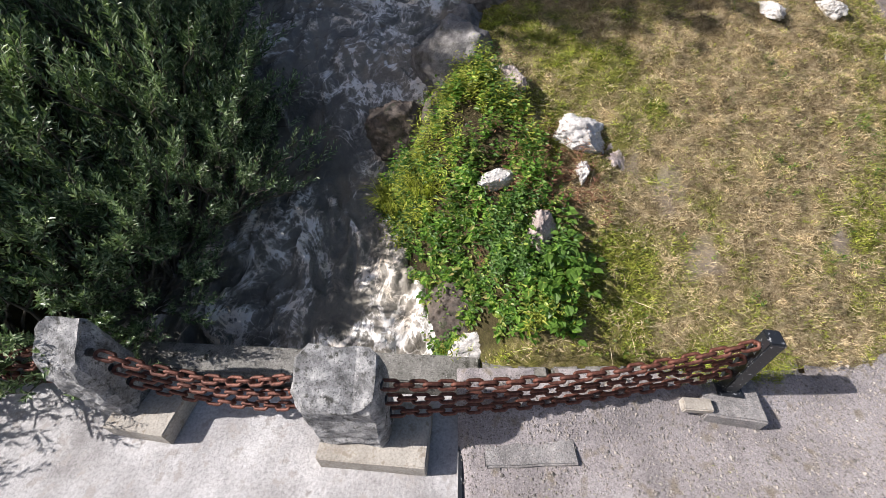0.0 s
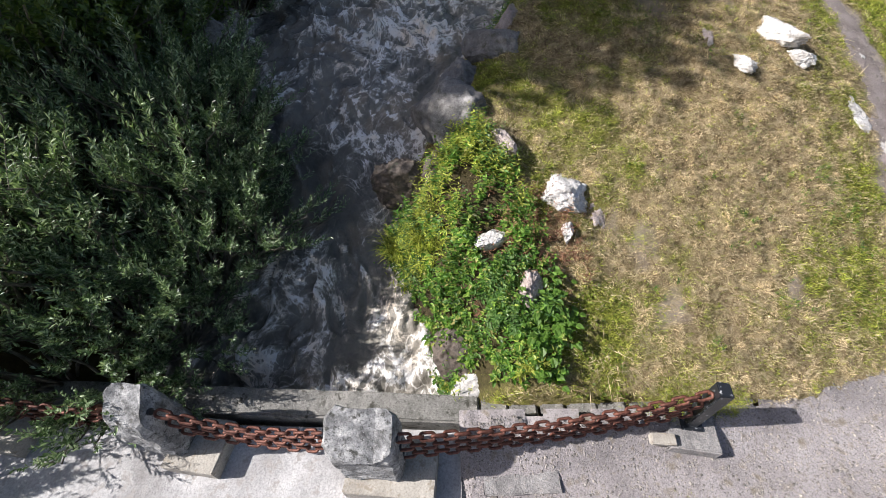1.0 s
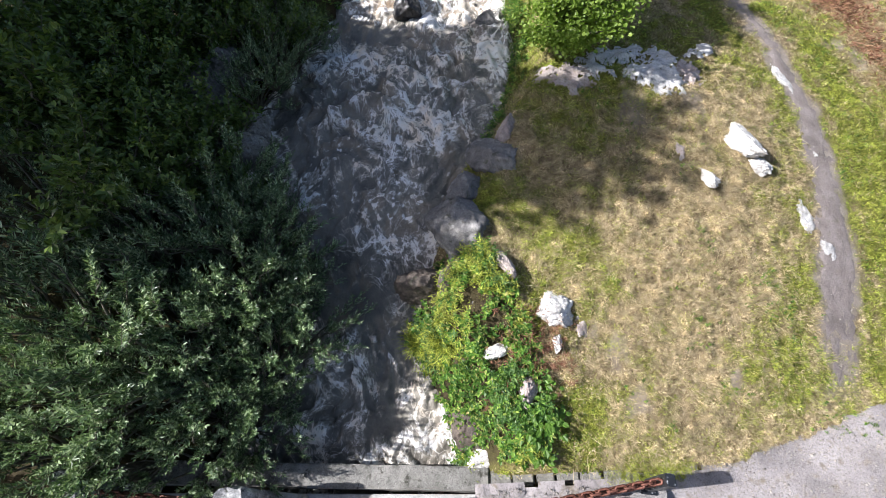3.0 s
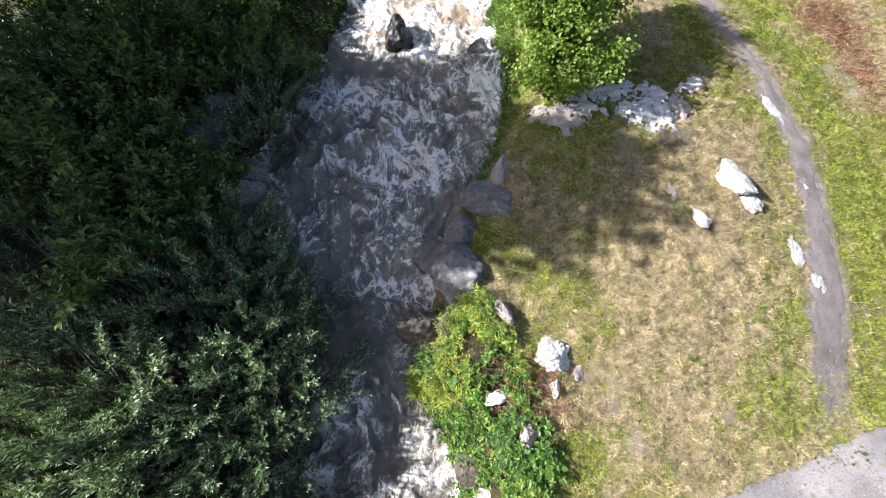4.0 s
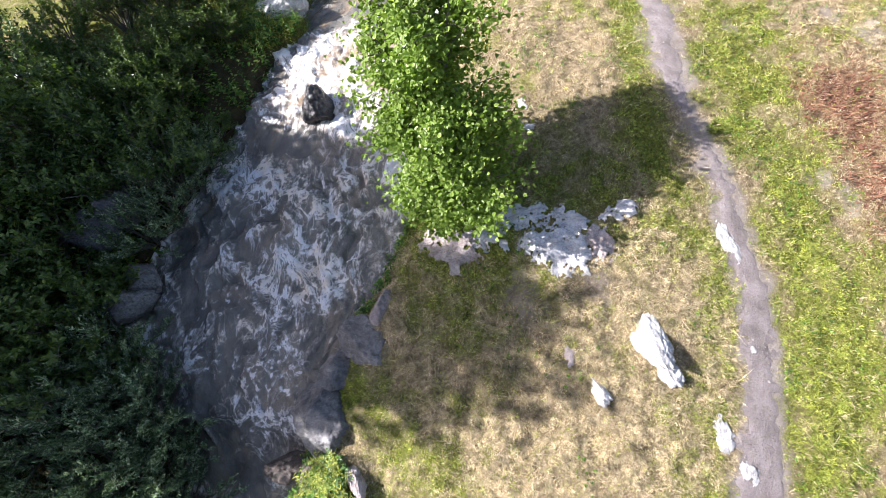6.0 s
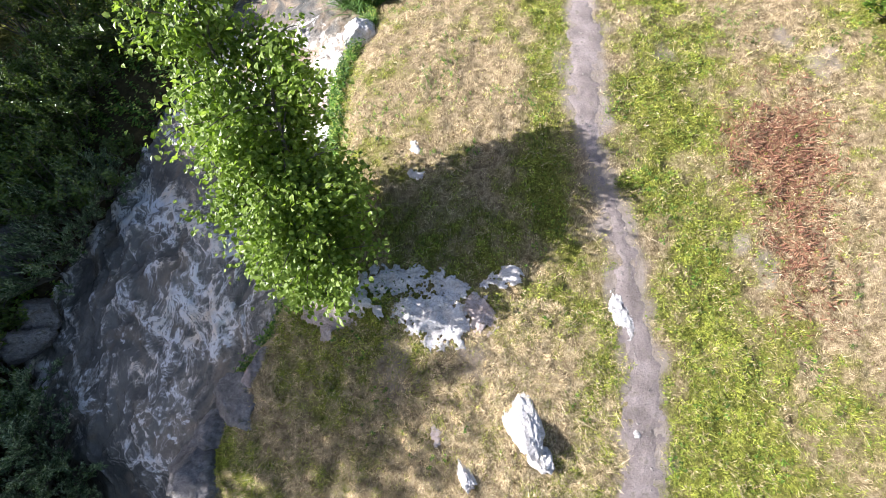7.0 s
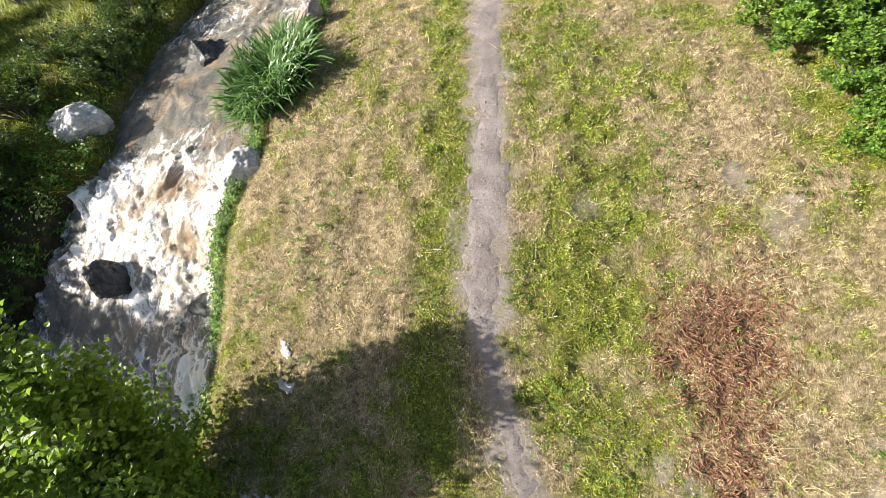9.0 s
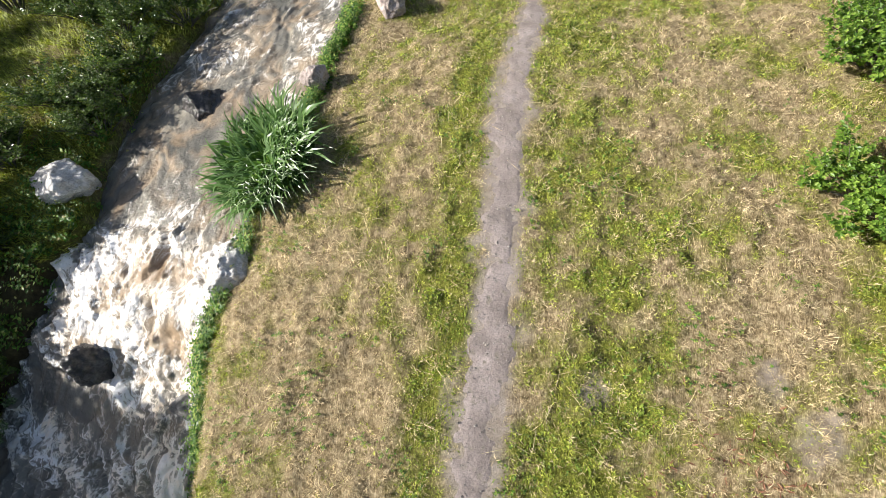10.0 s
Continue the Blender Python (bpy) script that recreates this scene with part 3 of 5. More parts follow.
# the sunlit cascade: sheets of white water over rock, with thin ochre water between
fx = mx + 0.10 * gfbm(mx * 4, my * 3, 271, 3)
sheets = np.clip(0.5 + 0.9 * gfbm(fx * 2.6 + 0.5 * wx, wy * 1.2, 281, 3) + 0.22 * gfbm(fx * 13, my * 5.5, 283, 3), 0, 1)
clots = np.clip(0.5 + 0.8 * gfbm(wx * 2.4, wy * 2.2, 285, 3) + 0.18 * gfbm(mx * 11, my * 9, 287, 4), 0, 1)
fall = step(8.45, 8.90, my + 0.5 * chop) * step(10.65, 10.2, my + 0.3 * chop) * step(0.0, 0.16, across + 0.16 * chop) * step(1.03, 0.93, across)
bare_rock = (spot(across, my, 0.60, 10.05, 0.16, 0.22) + 0.9 * spot(across, my, 0.42, 9.62, 0.12, 0.30) + 0.8 * spot(across, my, 0.82, 9.15, 0.15, 0.25)
             + 1.1 * spot(across, my, 0.30, 8.92, 0.10, 0.16) + 0.9 * spot(across, my, 0.72, 8.62, 0.22, 0.12))
cloudy = spot(across, my, 0.70, 8.42, 0.30, 0.14)
foam = 1.22 * foam * (1 - fall) + fall * (0.34 + 0.60 * sheets + 0.45 * clots - 0.75 * bare_rock + 0.24 * step(0.55, 0.2, across)) + 0.42 * cloudy * (0.5 + clots)
silt = np.clip(fall * (0.15 + 0.65 * (1 - sheets) + 0.5 * bare_rock) + 0.36 * step(10.2, 10.7, my) * step(0.2, 0.8, boil)
               + 0.15 * spot(mx, my, -0.3, 2.05, 0.4, 0.6) + 0.45 * spot(mx, my, 0.1, 8.1, 0.5, 0.35) + 0.30 * step(0.55, 0.9, boil) * step(2.6, 3.4, my), 0, 1)
# white water where the current breaks over sills and round stones
sill = 0.10 * gfbm(mx * 3, my * 3, 291, 2)
foam = foam + 0.30 * spot(mx, my + sill, -2.2, 4.78, 0.45, 0.14) + 0.34 * spot(mx, my + sill, -0.9, 4.30, 0.75, 0.10) + 0.22 * spot(mx, my + sill, -0.15, 4.05, 0.5, 0.10)
foam = foam + (0.12 * spot(mx, my, -0.42, 2.02, 0.20, 0.30) + 0.12 * spot(mx, my, -1.25, 2.95, 0.42, 0.34)) * (0.4 + 1.2 * boil) + 0.30 * spot(mx, my + sill, 0.35, 7.75, 0.8, 0.20) + 0.25 * spot(mx, my + sill, -1.5, 7.6, 0.45, 0.22)
foam = foam + 0.5 * spot(mx, my, -2.55, 5.75, 0.10, 0.10) + 0.4 * spot(mx, my, -2.75, 5.25, 0.07, 0.16)
foam = foam + (0.28 * spot(mx, my, -0.3, 13.6, 0.8, 0.35) + 0.32 * spot(mx, my, 1.35, 12.9, 0.30, 0.9) + 0.30 * spot(mx, my, 0.4, 10.75, 0.7, 0.22)) * (0.3 + 1.4 * clots)
# sun glints on the smoother water, painted in as tiny white foam specks
foam = foam + 1.6 * step(0.76, 0.84, vnoise(mx * 24, my * 24, 99)) * (spot(mx, my, -0.65, 4.70, 0.45, 0.22) + 0.8 * spot(mx, my, -1.9, 5.0, 0.5, 0.2) + 0.4 * spot(mx, my, -1.3, 5.6, 0.9, 0.3))
foam = np.clip(foam - 0.38 * spot(mx, my, -0.35, 2.2, 0.5, 0.8) - 0.14 * step(3.5, 2.9, my), 0, 1.1)
wz = wz + wild * (1 - 0.6 * fall) * (0.13 * swell + 0.085 * chop + 0.05 * veins) + fall * (0.025 * (sheets - 0.5) + 0.03 * (clots - 0.5) + 0.03 * chop - 0.04 * bare_rock) + 0.01 * foam
f = grid_faces(len(ax), len(ay))
inside = ((mx > xl - 0.35) & (mx < xr + 0.35)).ravel()
keep = inside[f].all(1)
used = np.unique(f[keep])
remap = np.full(mx.size, -1)
remap[used] = np.arange(len(used))
stream = part("water", mesh_of("water", np.stack([mx, my, wz], -1).reshape(-1, 3)[used], remap[f[keep]], {"foam": foam.ravel()[used], "silt": silt.ravel()[used]}, True), WATER)
tagged(stream, "fast grey-brown mountain stream with white foam", "water", kind="structure")


# ---------------------------------------------------------------- rocks
def rock_mesh(size, seed, facets=9, rough=0.16, detail=5):
    """A weathered boulder: broken faces, worn edges, pits and grain."""
    r = random.Random(seed)
    bm = bmesh.new()
    bmesh.ops.create_icosphere(bm, subdivisions=detail, radius=1.0)
    planes = [(Vector((r.uniform(-1, 1), r.uniform(-1, 1), r.uniform(-0.5, 1))).normalized(), r.uniform(0.60, 0.92)) for _ in range(facets + 5)]
    shift = Vector((r.uniform(-50, 50), r.uniform(-50, 50), r.uniform(-50, 50)))
    for v in bm.verts:
        p = v.co.copy()
        p *= 1.06 + rough * 1.5 * noise.noise(p * 1.1 + shift)
        for n, d in planes:
            over = p.dot(n) - d
            if over > 0:
                p -= n * over * 0.88
        crack = abs(noise.noise(p * 2.6 + shift))
        p *= 1 + rough * (0.45 * noise.noise(p * 3.5 + shift) + 0.30 * noise.noise(p * 8 + shift) + 0.20 * noise.noise(p * 19 + shift) + 0.10 * noise.noise(p * 40 + shift)) - 0.05 * max(0.0, 1 - crack * 14)
        v.co = Vector((p.x * size[0], p.y * size[1], p.z * size[2]))
    return from_bm("rock", bm, True)


def rock(name, x, y, size, turn, seed, material, label, sink=0.35, z=None, group="", facets=7, rough=0.24, tilt=(0, 0), category="rock"):
    base = float(ground_height(x, y)) if z is None else z
    ob = part(name, rock_mesh(size, seed, facets, rough), material, at=pose(x, y, base + size[2] * (1 - 2 * sink), tilt[0], tilt[1], turn))
    return tagged(ob, label, category, group)


STONES = []


def slab_mesh(cx, cy, rx, ry, turn, height, seed):
    """A ragged slab of rock, level with the ground or a little proud, its rim sunk in the soil."""
    n = max(18, int(2.7 * max(rx, ry) / 0.012))
    u, w = np.meshgrid(np.linspace(-1.35, 1.35, n), np.linspace(-1.35, 1.35, n))
    c, s = math.cos(radians(turn)), math.sin(radians(turn))
    x, y = cx + u * rx * c - w * ry * s, cy + u * rx * s + w * ry * c
    body = 1 - np.hypot(u, w) ** 1.6 + 0.9 * gfbm(x * 4, y * 4, seed, 3)
    cover = body + 1.5 * (0.40 - ridges(x * 5, y * 5, seed + 3, 4, 1.4)) + 0.9 * gfbm(x * 17, y * 17, seed + 5, 3)
    k = step(0.0, 0.7, body)
    crag = np.abs(fbm(x * 5, y * 8, seed + 9, 3) - 0.5)
    z = ground_height(x, y) + 0.010 + height * k * (1.0 - 1.5 * crag) + 0.012 * (fbm(x * 26, y * 26, seed + 2, 3) - 0.5)
    z = z - 0.024 * step(0.20, 0.0, cover)
    k = cover
    f = grid_faces(n, n)
    keep = k.ravel()[f].min(1) > -0.05
    cells = keep.reshape(n - 1, n - 1)
    label = np.where(cells, np.arange(1, cells.size + 1).reshape(cells.shape), 0)
    for _ in range(4 * n):                       # the same number spreads over each connected piece
        wide = np.pad(label, 1)
        spread = np.where(cells, np.max([wide[1:-1, 1:-1], wide[:-2, 1:-1], wide[2:, 1:-1], wide[1:-1, :-2], wide[1:-1, 2:]], 0), 0)
        if (spread == label).all():
            break
        label = spread
    sizes = np.bincount(label.ravel())
    sizes[0] = 0
    keep = (label == sizes.argmax()).ravel()     # the largest piece alone
    used = np.unique(f[keep])
    remap = np.full(n * n, -1)
    remap[used] = np.arange(len(used))
    p = np.stack([x - cx, y - cy, z - float(ground_height(cx, cy))], -1).reshape(-1, 3)[used]
    STONES.append((cx, cy, rx, ry, c, s))
    return mesh_of("slab", p, remap[f[keep]], None, True)


def stone_cover(x, y):
    r = np.zeros(np.shape(x))
    for cx, cy, rx, ry, c, s in STONES:
        u, w = ((x - cx) * c + (y - cy) * s) / rx, (-(x - cx) * s + (y - cy) * c) / ry
        r = np.maximum(r, step(1.0, 0.6, np.hypot(u, w)))
    return r


def slab(x, y, size, turn, seed, material, label, group):
    ob = part("limestone", slab_mesh(x, y, size[0], size[1], turn, max(0.014, 0.32 * size[2]), seed), material, at=pose(x, y, float(ground_height(x, y))))
    return tagged(ob, label, "rock", group)


BANK = "boulders along the stream"
rock("boulder", 0.10, 4.31, (0.52, 0.53, 0.46), 20, 1, GREYROCK, "large round grey boulder at the water's edge", z=1.18, sink=0.3, group=BANK)
rock("boulder", -0.38, 3.70, (0.35, 0.23, 0.31), 15, 2, BROWNROCK, "wet brown boulder standing in the stream", z=0.85, sink=0.3, group=BANK)
rock("boulder", 0.02, 3.68, (0.31, 0.22, 0.23), 60, 3, BROWNROCK, "brown boulder wedged between two larger ones", z=1.0, sink=0.35, group=BANK)
rock("boulder", 0.66, 5.06, (0.35, 0.29, 0.27), -8, 124, GREYROCK, "flat grey boulder at the water's edge", z=1.68, sink=0.35, group=BANK)
rock("boulder", 0.28, 4.76, (0.34, 0.26, 0.26), 30, 5, GREYROCK, "small grey boulder at the water's edge", z=1.45, sink=0.35, group=BANK)
rock("boulder", 0.86, 5.42, (0.21, 0.25, 0.23), 5, 26, PINKSTONE, "pinkish boulder in the grassy bank", z=1.78, sink=0.35, group=BANK)
rock("boulder", 0.10, 2.12, (0.31, 0.34, 0.31), 10, 7, BROWNROCK, "mossy brown boulder under the bank plants", z=-0.02, sink=0.35, group=BANK)
rock("boulder", -0.54, 8.74, (0.29, 0.27, 0.35), 40, 108, WETROCK, "wet dark boulder in the rapids", z=2.0, sink=0.4, group=BANK)
rock("boulder", 0.55, 8.05, (0.39, 0.29, 0.29), -15, 9, WETROCK, "wet brown boulder in the rapids", z=1.55, sink=0.5, group=BANK)
rock("boulder", 0.95, 8.45, (0.36, 0.29, 0.29), 35, 10, GREYROCK, "boulder at the foot of the cascade", z=1.78, sink=0.5, group=BANK)
rock("boulder", -1.35, 8.6, (0.44, 0.31, 0.31), -20, 11, WETROCK, "dark boulder in the rapids", z=1.62, sink=0.5, group=BANK)
rock("boulder", -1.62, 11.1, (0.52, 0.35, 0.34), 12, 12, LIMESTONE, "pale grey boulder above the cascade", z=2.3, sink=0.35, group=BANK)
rock("boulder", 1.50, 10.10, (0.25, 0.34, 0.22), -10, 13, LIMESTONE, "white limestone boulder beside the cascade", z=2.31, sink=0.35, group=BANK)
rock("boulder", -0.14, 12.60, (0.40, 0.34, 0.32), 20, 14, WETROCK, "dark wet boulder in the middle of the stream", z=1.75, sink=0.45, group=BANK)
rock("boulder", 1.9, 12.85, (0.20, 0.17, 0.16), 40, 15, PINKSTONE, "pinkish stone at the water's edge", z=2.0, sink=0.35, group=BANK)
rock("boulder", 2.55, 14.4, (0.29, 0.26, 0.23), 10, 16, PINKSTONE, "pale stone at the water's edge", sink=0.35, group=BANK)
rock("boulder", -2.88, 5.62, (0.35, 0.23, 0.29), 30, 17, GREYROCK, "shaded grey boulder on the willow bank", z=1.66, sink=0.3, group=BANK)
rock("boulder", -2.82, 6.02, (0.31, 0.22, 0.26), -5, 18, GREYROCK, "shaded grey boulder on the willow bank", z=1.7, sink=0.3, group=BANK)
rock("boulder", -3.55, 6.6, (0.39, 0.34, 0.36), 25, 19, GREYROCK, "shaded blue-grey boulder among willow stems", z=2.0, sink=0.3, group=BANK)
rock("boulder", -3.25, 6.9, (0.34, 0.31, 0.39), -25, 20, GREYROCK, "shaded blue-grey boulder among willow stems", z=2.05, sink=0.3, group=BANK)

LIME = "limestone in the meadow"
rock("limestone", 1.13, 3.13, (0.25, 0.21, 0.16), 25, 31, LIMESTONE, "white limestone block in the grass", sink=0.38, group=LIME, rough=0.32, facets=12)
rock("limestone", 1.12, 2.76, (0.06, 0.14, 0.08), -10, 32, LIMESTONE, "narrow white limestone in the grass", sink=0.38, group=LIME, rough=0.32, facets=12)
rock("limestone", 0.60, 3.62, (0.10, 0.22, 0.11), 22, 33, PINKSTONE, "long pale stone at the edge of the plants", sink=0.32, group=LIME, rough=0.32, facets=12)
rock("limestone", 0.76, 2.36, (0.13, 0.21, 0.17), -12, 134, PINKSTONE, "upright pale grey stone among broad leaves", z=0.80, sink=0.4, group=LIME, rough=0.30, facets=12)
rock("limestone", 0.44, 2.72, (0.17, 0.10, 0.1), 20, 135, LIMESTONE, "pale grey stone half hidden by plants", z=1.02, sink=0.4, group=LIME, rough=0.30, facets=12)
rock("limestone", 0.22, 3.3, (0.10, 0.13, 0.1), 70, 36, GREYROCK, "grey stone half hidden by plants", z=1.14, sink=0.4, group=LIME, rough=0.30, facets=12)
rock("limestone", 3.22, 4.54, (0.09, 0.20, 0.08), 22, 37, LIMESTONE, "small white limestone slab in the grass", sink=0.42, group=LIME, rough=0.34, facets=12)
rock("limestone", 3.80, 5.06, (0.19, 0.42, 0.13), 28, 38, LIMESTONE, "large white limestone slab in the grass", sink=0.40, group=LIME, rough=0.34, facets=12)
rock("limestone", 3.96, 4.74, (0.13, 0.17, 0.09), 20, 39, LIMESTONE, "cracked lower end of a limestone slab", sink=0.42, group=LIME, rough=0.34, facets=12)
slab(4.52, 4.2, (0.10, 0.19, 0.03), 20, 40, LIMESTONE, "flat white stone beside the footpath", LIME)
slab(4.78, 3.82, (0.09, 0.11, 0.05), 35, 41, LIMESTONE, "flat white stone in the footpath", LIME)
slab(2.94, 4.84, (0.06, 0.14, 0.05), 10, 42, PINKSTONE, "small sunken stone in the grass", LIME)
slab(4.78, 6.16, (0.08, 0.22, 0.03), 25, 43, LIMESTONE, "flat white stone at the edge of the footpath", LIME)
slab(4.92, 5.0, (0.045, 0.045, 0.03), 0, 44, LIMESTONE, "white pebble on the footpath", LIME)
slab(4.60, 8.2, (0.04, 0.04, 0.03), 0, 45, LIMESTONE, "white pebble on the footpath", LIME)
slab(2.60, 7.86, (0.06, 0.09, 0.05), 10, 46, LIMESTONE, "small white stone in the dry grass", LIME)
slab(2.62, 7.55, (0.07, 0.10, 0.05), 50, 47, LIMESTONE, "small white stone in the shade of the tree", LIME)
slab(1.42, 2.9, (0.07, 0.11, 0.06), 0, 48, PINKSTONE, "small sunken stone in the grass", LIME)
rock("limestone", 0.28, 1.80, (0.24, 0.13, 0.16), 8, 51, LIMESTONE, "bright white stone behind the bridge coping", z=0.06, sink=0.46, group=LIME, rough=0.30, facets=12)

# the outcrop under the young tree: one broken shelf of limestone
shelf = thing("rock_outcrop", pose(2.6, 6.1, float(ground_height(2.6, 6.1))), "broken white limestone outcrop below the young tree", "rock")
for k, (sx, sy, a, b, h, turn, stone) in enumerate([
        (2.86, 6.02, 0.30, 0.24, 0.16, 0, LIMESTONE), (3.06, 5.94, 0.20, 0.20, 0.14, 40, LIMESTONE), (2.66, 5.98, 0.14, 0.20, 0.12, 15, LIMESTONE),
        (2.84, 5.78, 0.07, 0.10, 0.08, 5, LIMESTONE), (3.36, 6.06, 0.15, 0.18, 0.12, 20, PINKSTONE), (1.82, 6.06, 0.22, 0.20, 0.16, -10, PINKSTONE),
        (2.06, 6.20, 0.20, 0.18, 0.14, 30, LIMESTONE), (1.60, 6.02, 0.16, 0.18, 0.14, 60, PINKSTONE), (2.34, 6.34, 0.26, 0.15, 0.13, 5, LIMESTONE),
        (2.60, 6.40, 0.20, 0.12, 0.11, -15, LIMESTONE), (3.05, 6.30, 0.22, 0.13, 0.11, 0, LIMESTONE), (3.66, 6.44, 0.15, 0.08, 0.09, 10, LIMESTONE),
        (3.45, 6.36, 0.10, 0.07, 0.08, 25, LIMESTONE), (1.74, 5.84, 0.07, 0.11, 0.08, 0, PINKSTONE), (2.30, 6.02, 0.06, 0.07, 0.06, 0, LIMESTONE),
        (1.42, 6.16, 0.13, 0.13, 0.14, 0, PINKSTONE)]):
    m = part("slab", slab_mesh(sx, sy, a * 1.12, b * 1.12, turn, h * 0.16, 70 + k), stone, shelf)
    m.location = (sx - 2.6, sy - 6.1, float(ground_height(sx, sy)) - float(ground_height(2.6, 6.1)))


# ---------------------------------------------------------------- bridge
def box_mesh(name, size, bevel=0.01, wobble=0.0, cuts=0, seed=0, taper=1.0):
    bm = bmesh.new()
    bmesh.ops.create_cube(bm, size=1.0)
    for v in bm.verts:
        k = taper if v.co.z > 0 else 1.0
        v.co = Vector((v.co.x * size[0] * k, v.co.y * size[1] * k, v.co.z * size[2]))
    if cuts:
        bmesh.ops.subdivide_edges(bm, edges=bm.edges[:], cuts=cuts, use_grid_fill=True)
    if bevel:
        sharp = [e for e in bm.edges if len(e.link_faces) == 2 and e.calc_face_angle() > 0.5]
        bmesh.ops.bevel(bm, geom=sharp, offset=bevel, segments=2, affect="EDGES")
    if wobble:
        for v in bm.verts:
            v.co += Vector((noise.noise(v.co * 6 + Vector((seed, 0, 0))), noise.noise(v.co * 6 + Vector((0, seed + 9, 0))), noise.noise(v.co * 6 + Vector((0, 0, seed + 5))))) * wobble
    return from_bm(name, bm, False)


deck = part("bridge_deck", box_mesh("bridge_deck", (4.55, 4.6, 0.30), 0.01), CONCRETE, at=pose(-2.22, -0.78, -0.15, 0, 0, -2.5))
tagged(deck, "pale concrete bridge deck, worn and dusty", "bridge deck", kind="structure")

coping = thing("coping", pose(-1.4, 1.64, 0.0, 0, 0, -3.4), "weathered grey concrete coping along the bridge edge", "coping", kind="structure")
part("coping_beam", box_mesh("coping_beam", (3.36, 0.25, 0.30), 0.02, 0.012, 14, 3), COPING, coping, at=pose(0.0, 0.02, -0.03))
part("coping_beam", box_mesh("coping_beam", (2.9, 0.25, 0.30), 0.02, 0.012, 14, 8), COPING, coping, at=pose(-3.2, 0.02, -0.03))
coping_r = thing("coping", pose(1.05, 1.56, 0.0, 0, 0, -1.0), "row of grey stones edging the gravel", "coping", kind="structure")
for k in range(6):
    part("kerb_stone", box_mesh("kerb_stone", (0.235 + 0.03 * math.sin(k * 2.3), 0.17, 0.26), 0.02, 0.012, 4, 20 + k), COPING, coping_r, at=pose(-0.64 + 0.255 * k, 0.008 * math.sin(k * 4.1), 0.0, 0, 0, 2 * math.sin(k * 3.3)))


def stone_post(x, y, turn, height, seed, label, half):
    """A rough-hewn granite post with chamfered corners and a sloping, broken head."""
    post = thing("stone_post", pose(x, y, 0.0, 0, -3.5 if x < -1 else 0, turn), label, "bollard", "granite posts of the bridge")
    bm = bmesh.new()
    w, d, c = half, 0.15, 0.07
    outline = [(-w, -d + c), (-w + c, -d), (w - c * 0.6, -d), (w, -d + c * 0.6), (w, d - c * 0.5), (w - c * 0.5, d), (-w + c, d), (-w, d - c)]
    rows = 16
    rings = []
    for k in range(rows + 1):
        z = height * k / rows
        s = 1.0 if k < rows - 1 else (0.965 if k == rows - 1 else 0.86)
        rings.append([bm.verts.new((px * s, py * s, z)) for px, py in outline])
    for a, b in zip(rings, rings[1:]):
        for i in range(8):
            bm.faces.new((a[i], a[(i + 1) % 8], b[(i + 1) % 8], b[i]))
    bm.faces.new(rings[0][::-1]), bm.faces.new(rings[-1])
    bmesh.ops.subdivide_edges(bm, edges=[e for e in bm.edges if e.calc_length() > 0.06], cuts=3, use_grid_fill=True)
    bmesh.ops.triangulate(bm, faces=[f for f in bm.faces if len(f.verts) > 4])
    for v in bm.verts:
        p = v.co + Vector((seed * 7.0, 0, 0))
        amp = 0.016 + 0.018 * (v.co.z > height * 0.93)
        v.co += Vector((noise.noise(p * 5), noise.noise(p * 5 + Vector((9, 0, 0))), 0.7 * noise.noise(p * 5 + Vector((0, 9, 0))))) * amp * 1.1
        v.co += Vector((noise.noise(p * 19), noise.noise(p * 19 + Vector((3, 0, 0))), noise.noise(p * 19 + Vector((0, 3, 0))))) * 0.017
        v.co.z *= 1 - 0.25 * min(1, max(0, (d * 0.8 - v.co.y) / (2 * d)))
    part("shaft", from_bm("shaft", bm, False), GRANITE, post)
    for k, (hz) in enumerate(CHAIN_Z):
        for side in (-1, 1):
            bmr = bmesh.new()
            bmesh.ops.create_cone(bmr, cap_ends=True, segments=10, radius1=0.028, radius2=0.026, depth=0.02)
            part("chain_socket", from_bm("chain_socket", bmr), PAINT, post, at=pose(side * (w - 0.002), 0, hz, 0, 90, 0))
    return post


CHAIN_Z = (0.74, 0.55, 0.36)
POSTS = [(-0.60, 1.17, -5, 0.265), (-2.32, 1.38, -7, 0.18), (-4.10, 1.58, -7, 0.18)]
for k, (x, y, turn, half) in enumerate(POSTS):
    stone_post(x, y, turn, 0.92, k + 1, "rough-hewn grey granite post with chamfered corners", half)
for x, y, sx, sy, turn in [(-0.45, 1.11, 0.72, 0.42, -4.5), (-2.10, 1.31, 0.46, 0.42, -8), (-3.90, 1.50, 0.46, 0.42, -8)]:
    ob = part("base_block", box_mesh("base_block", (sx, sy, 0.16), 0.007, 0.003, 5, int(x * 10)), BLOCKSTONE, at=pose(x, y, 0.078, 0, 0, turn))
    tagged(ob, "beige stone block at the foot of a granite post", "stone block", "blocks at the posts")

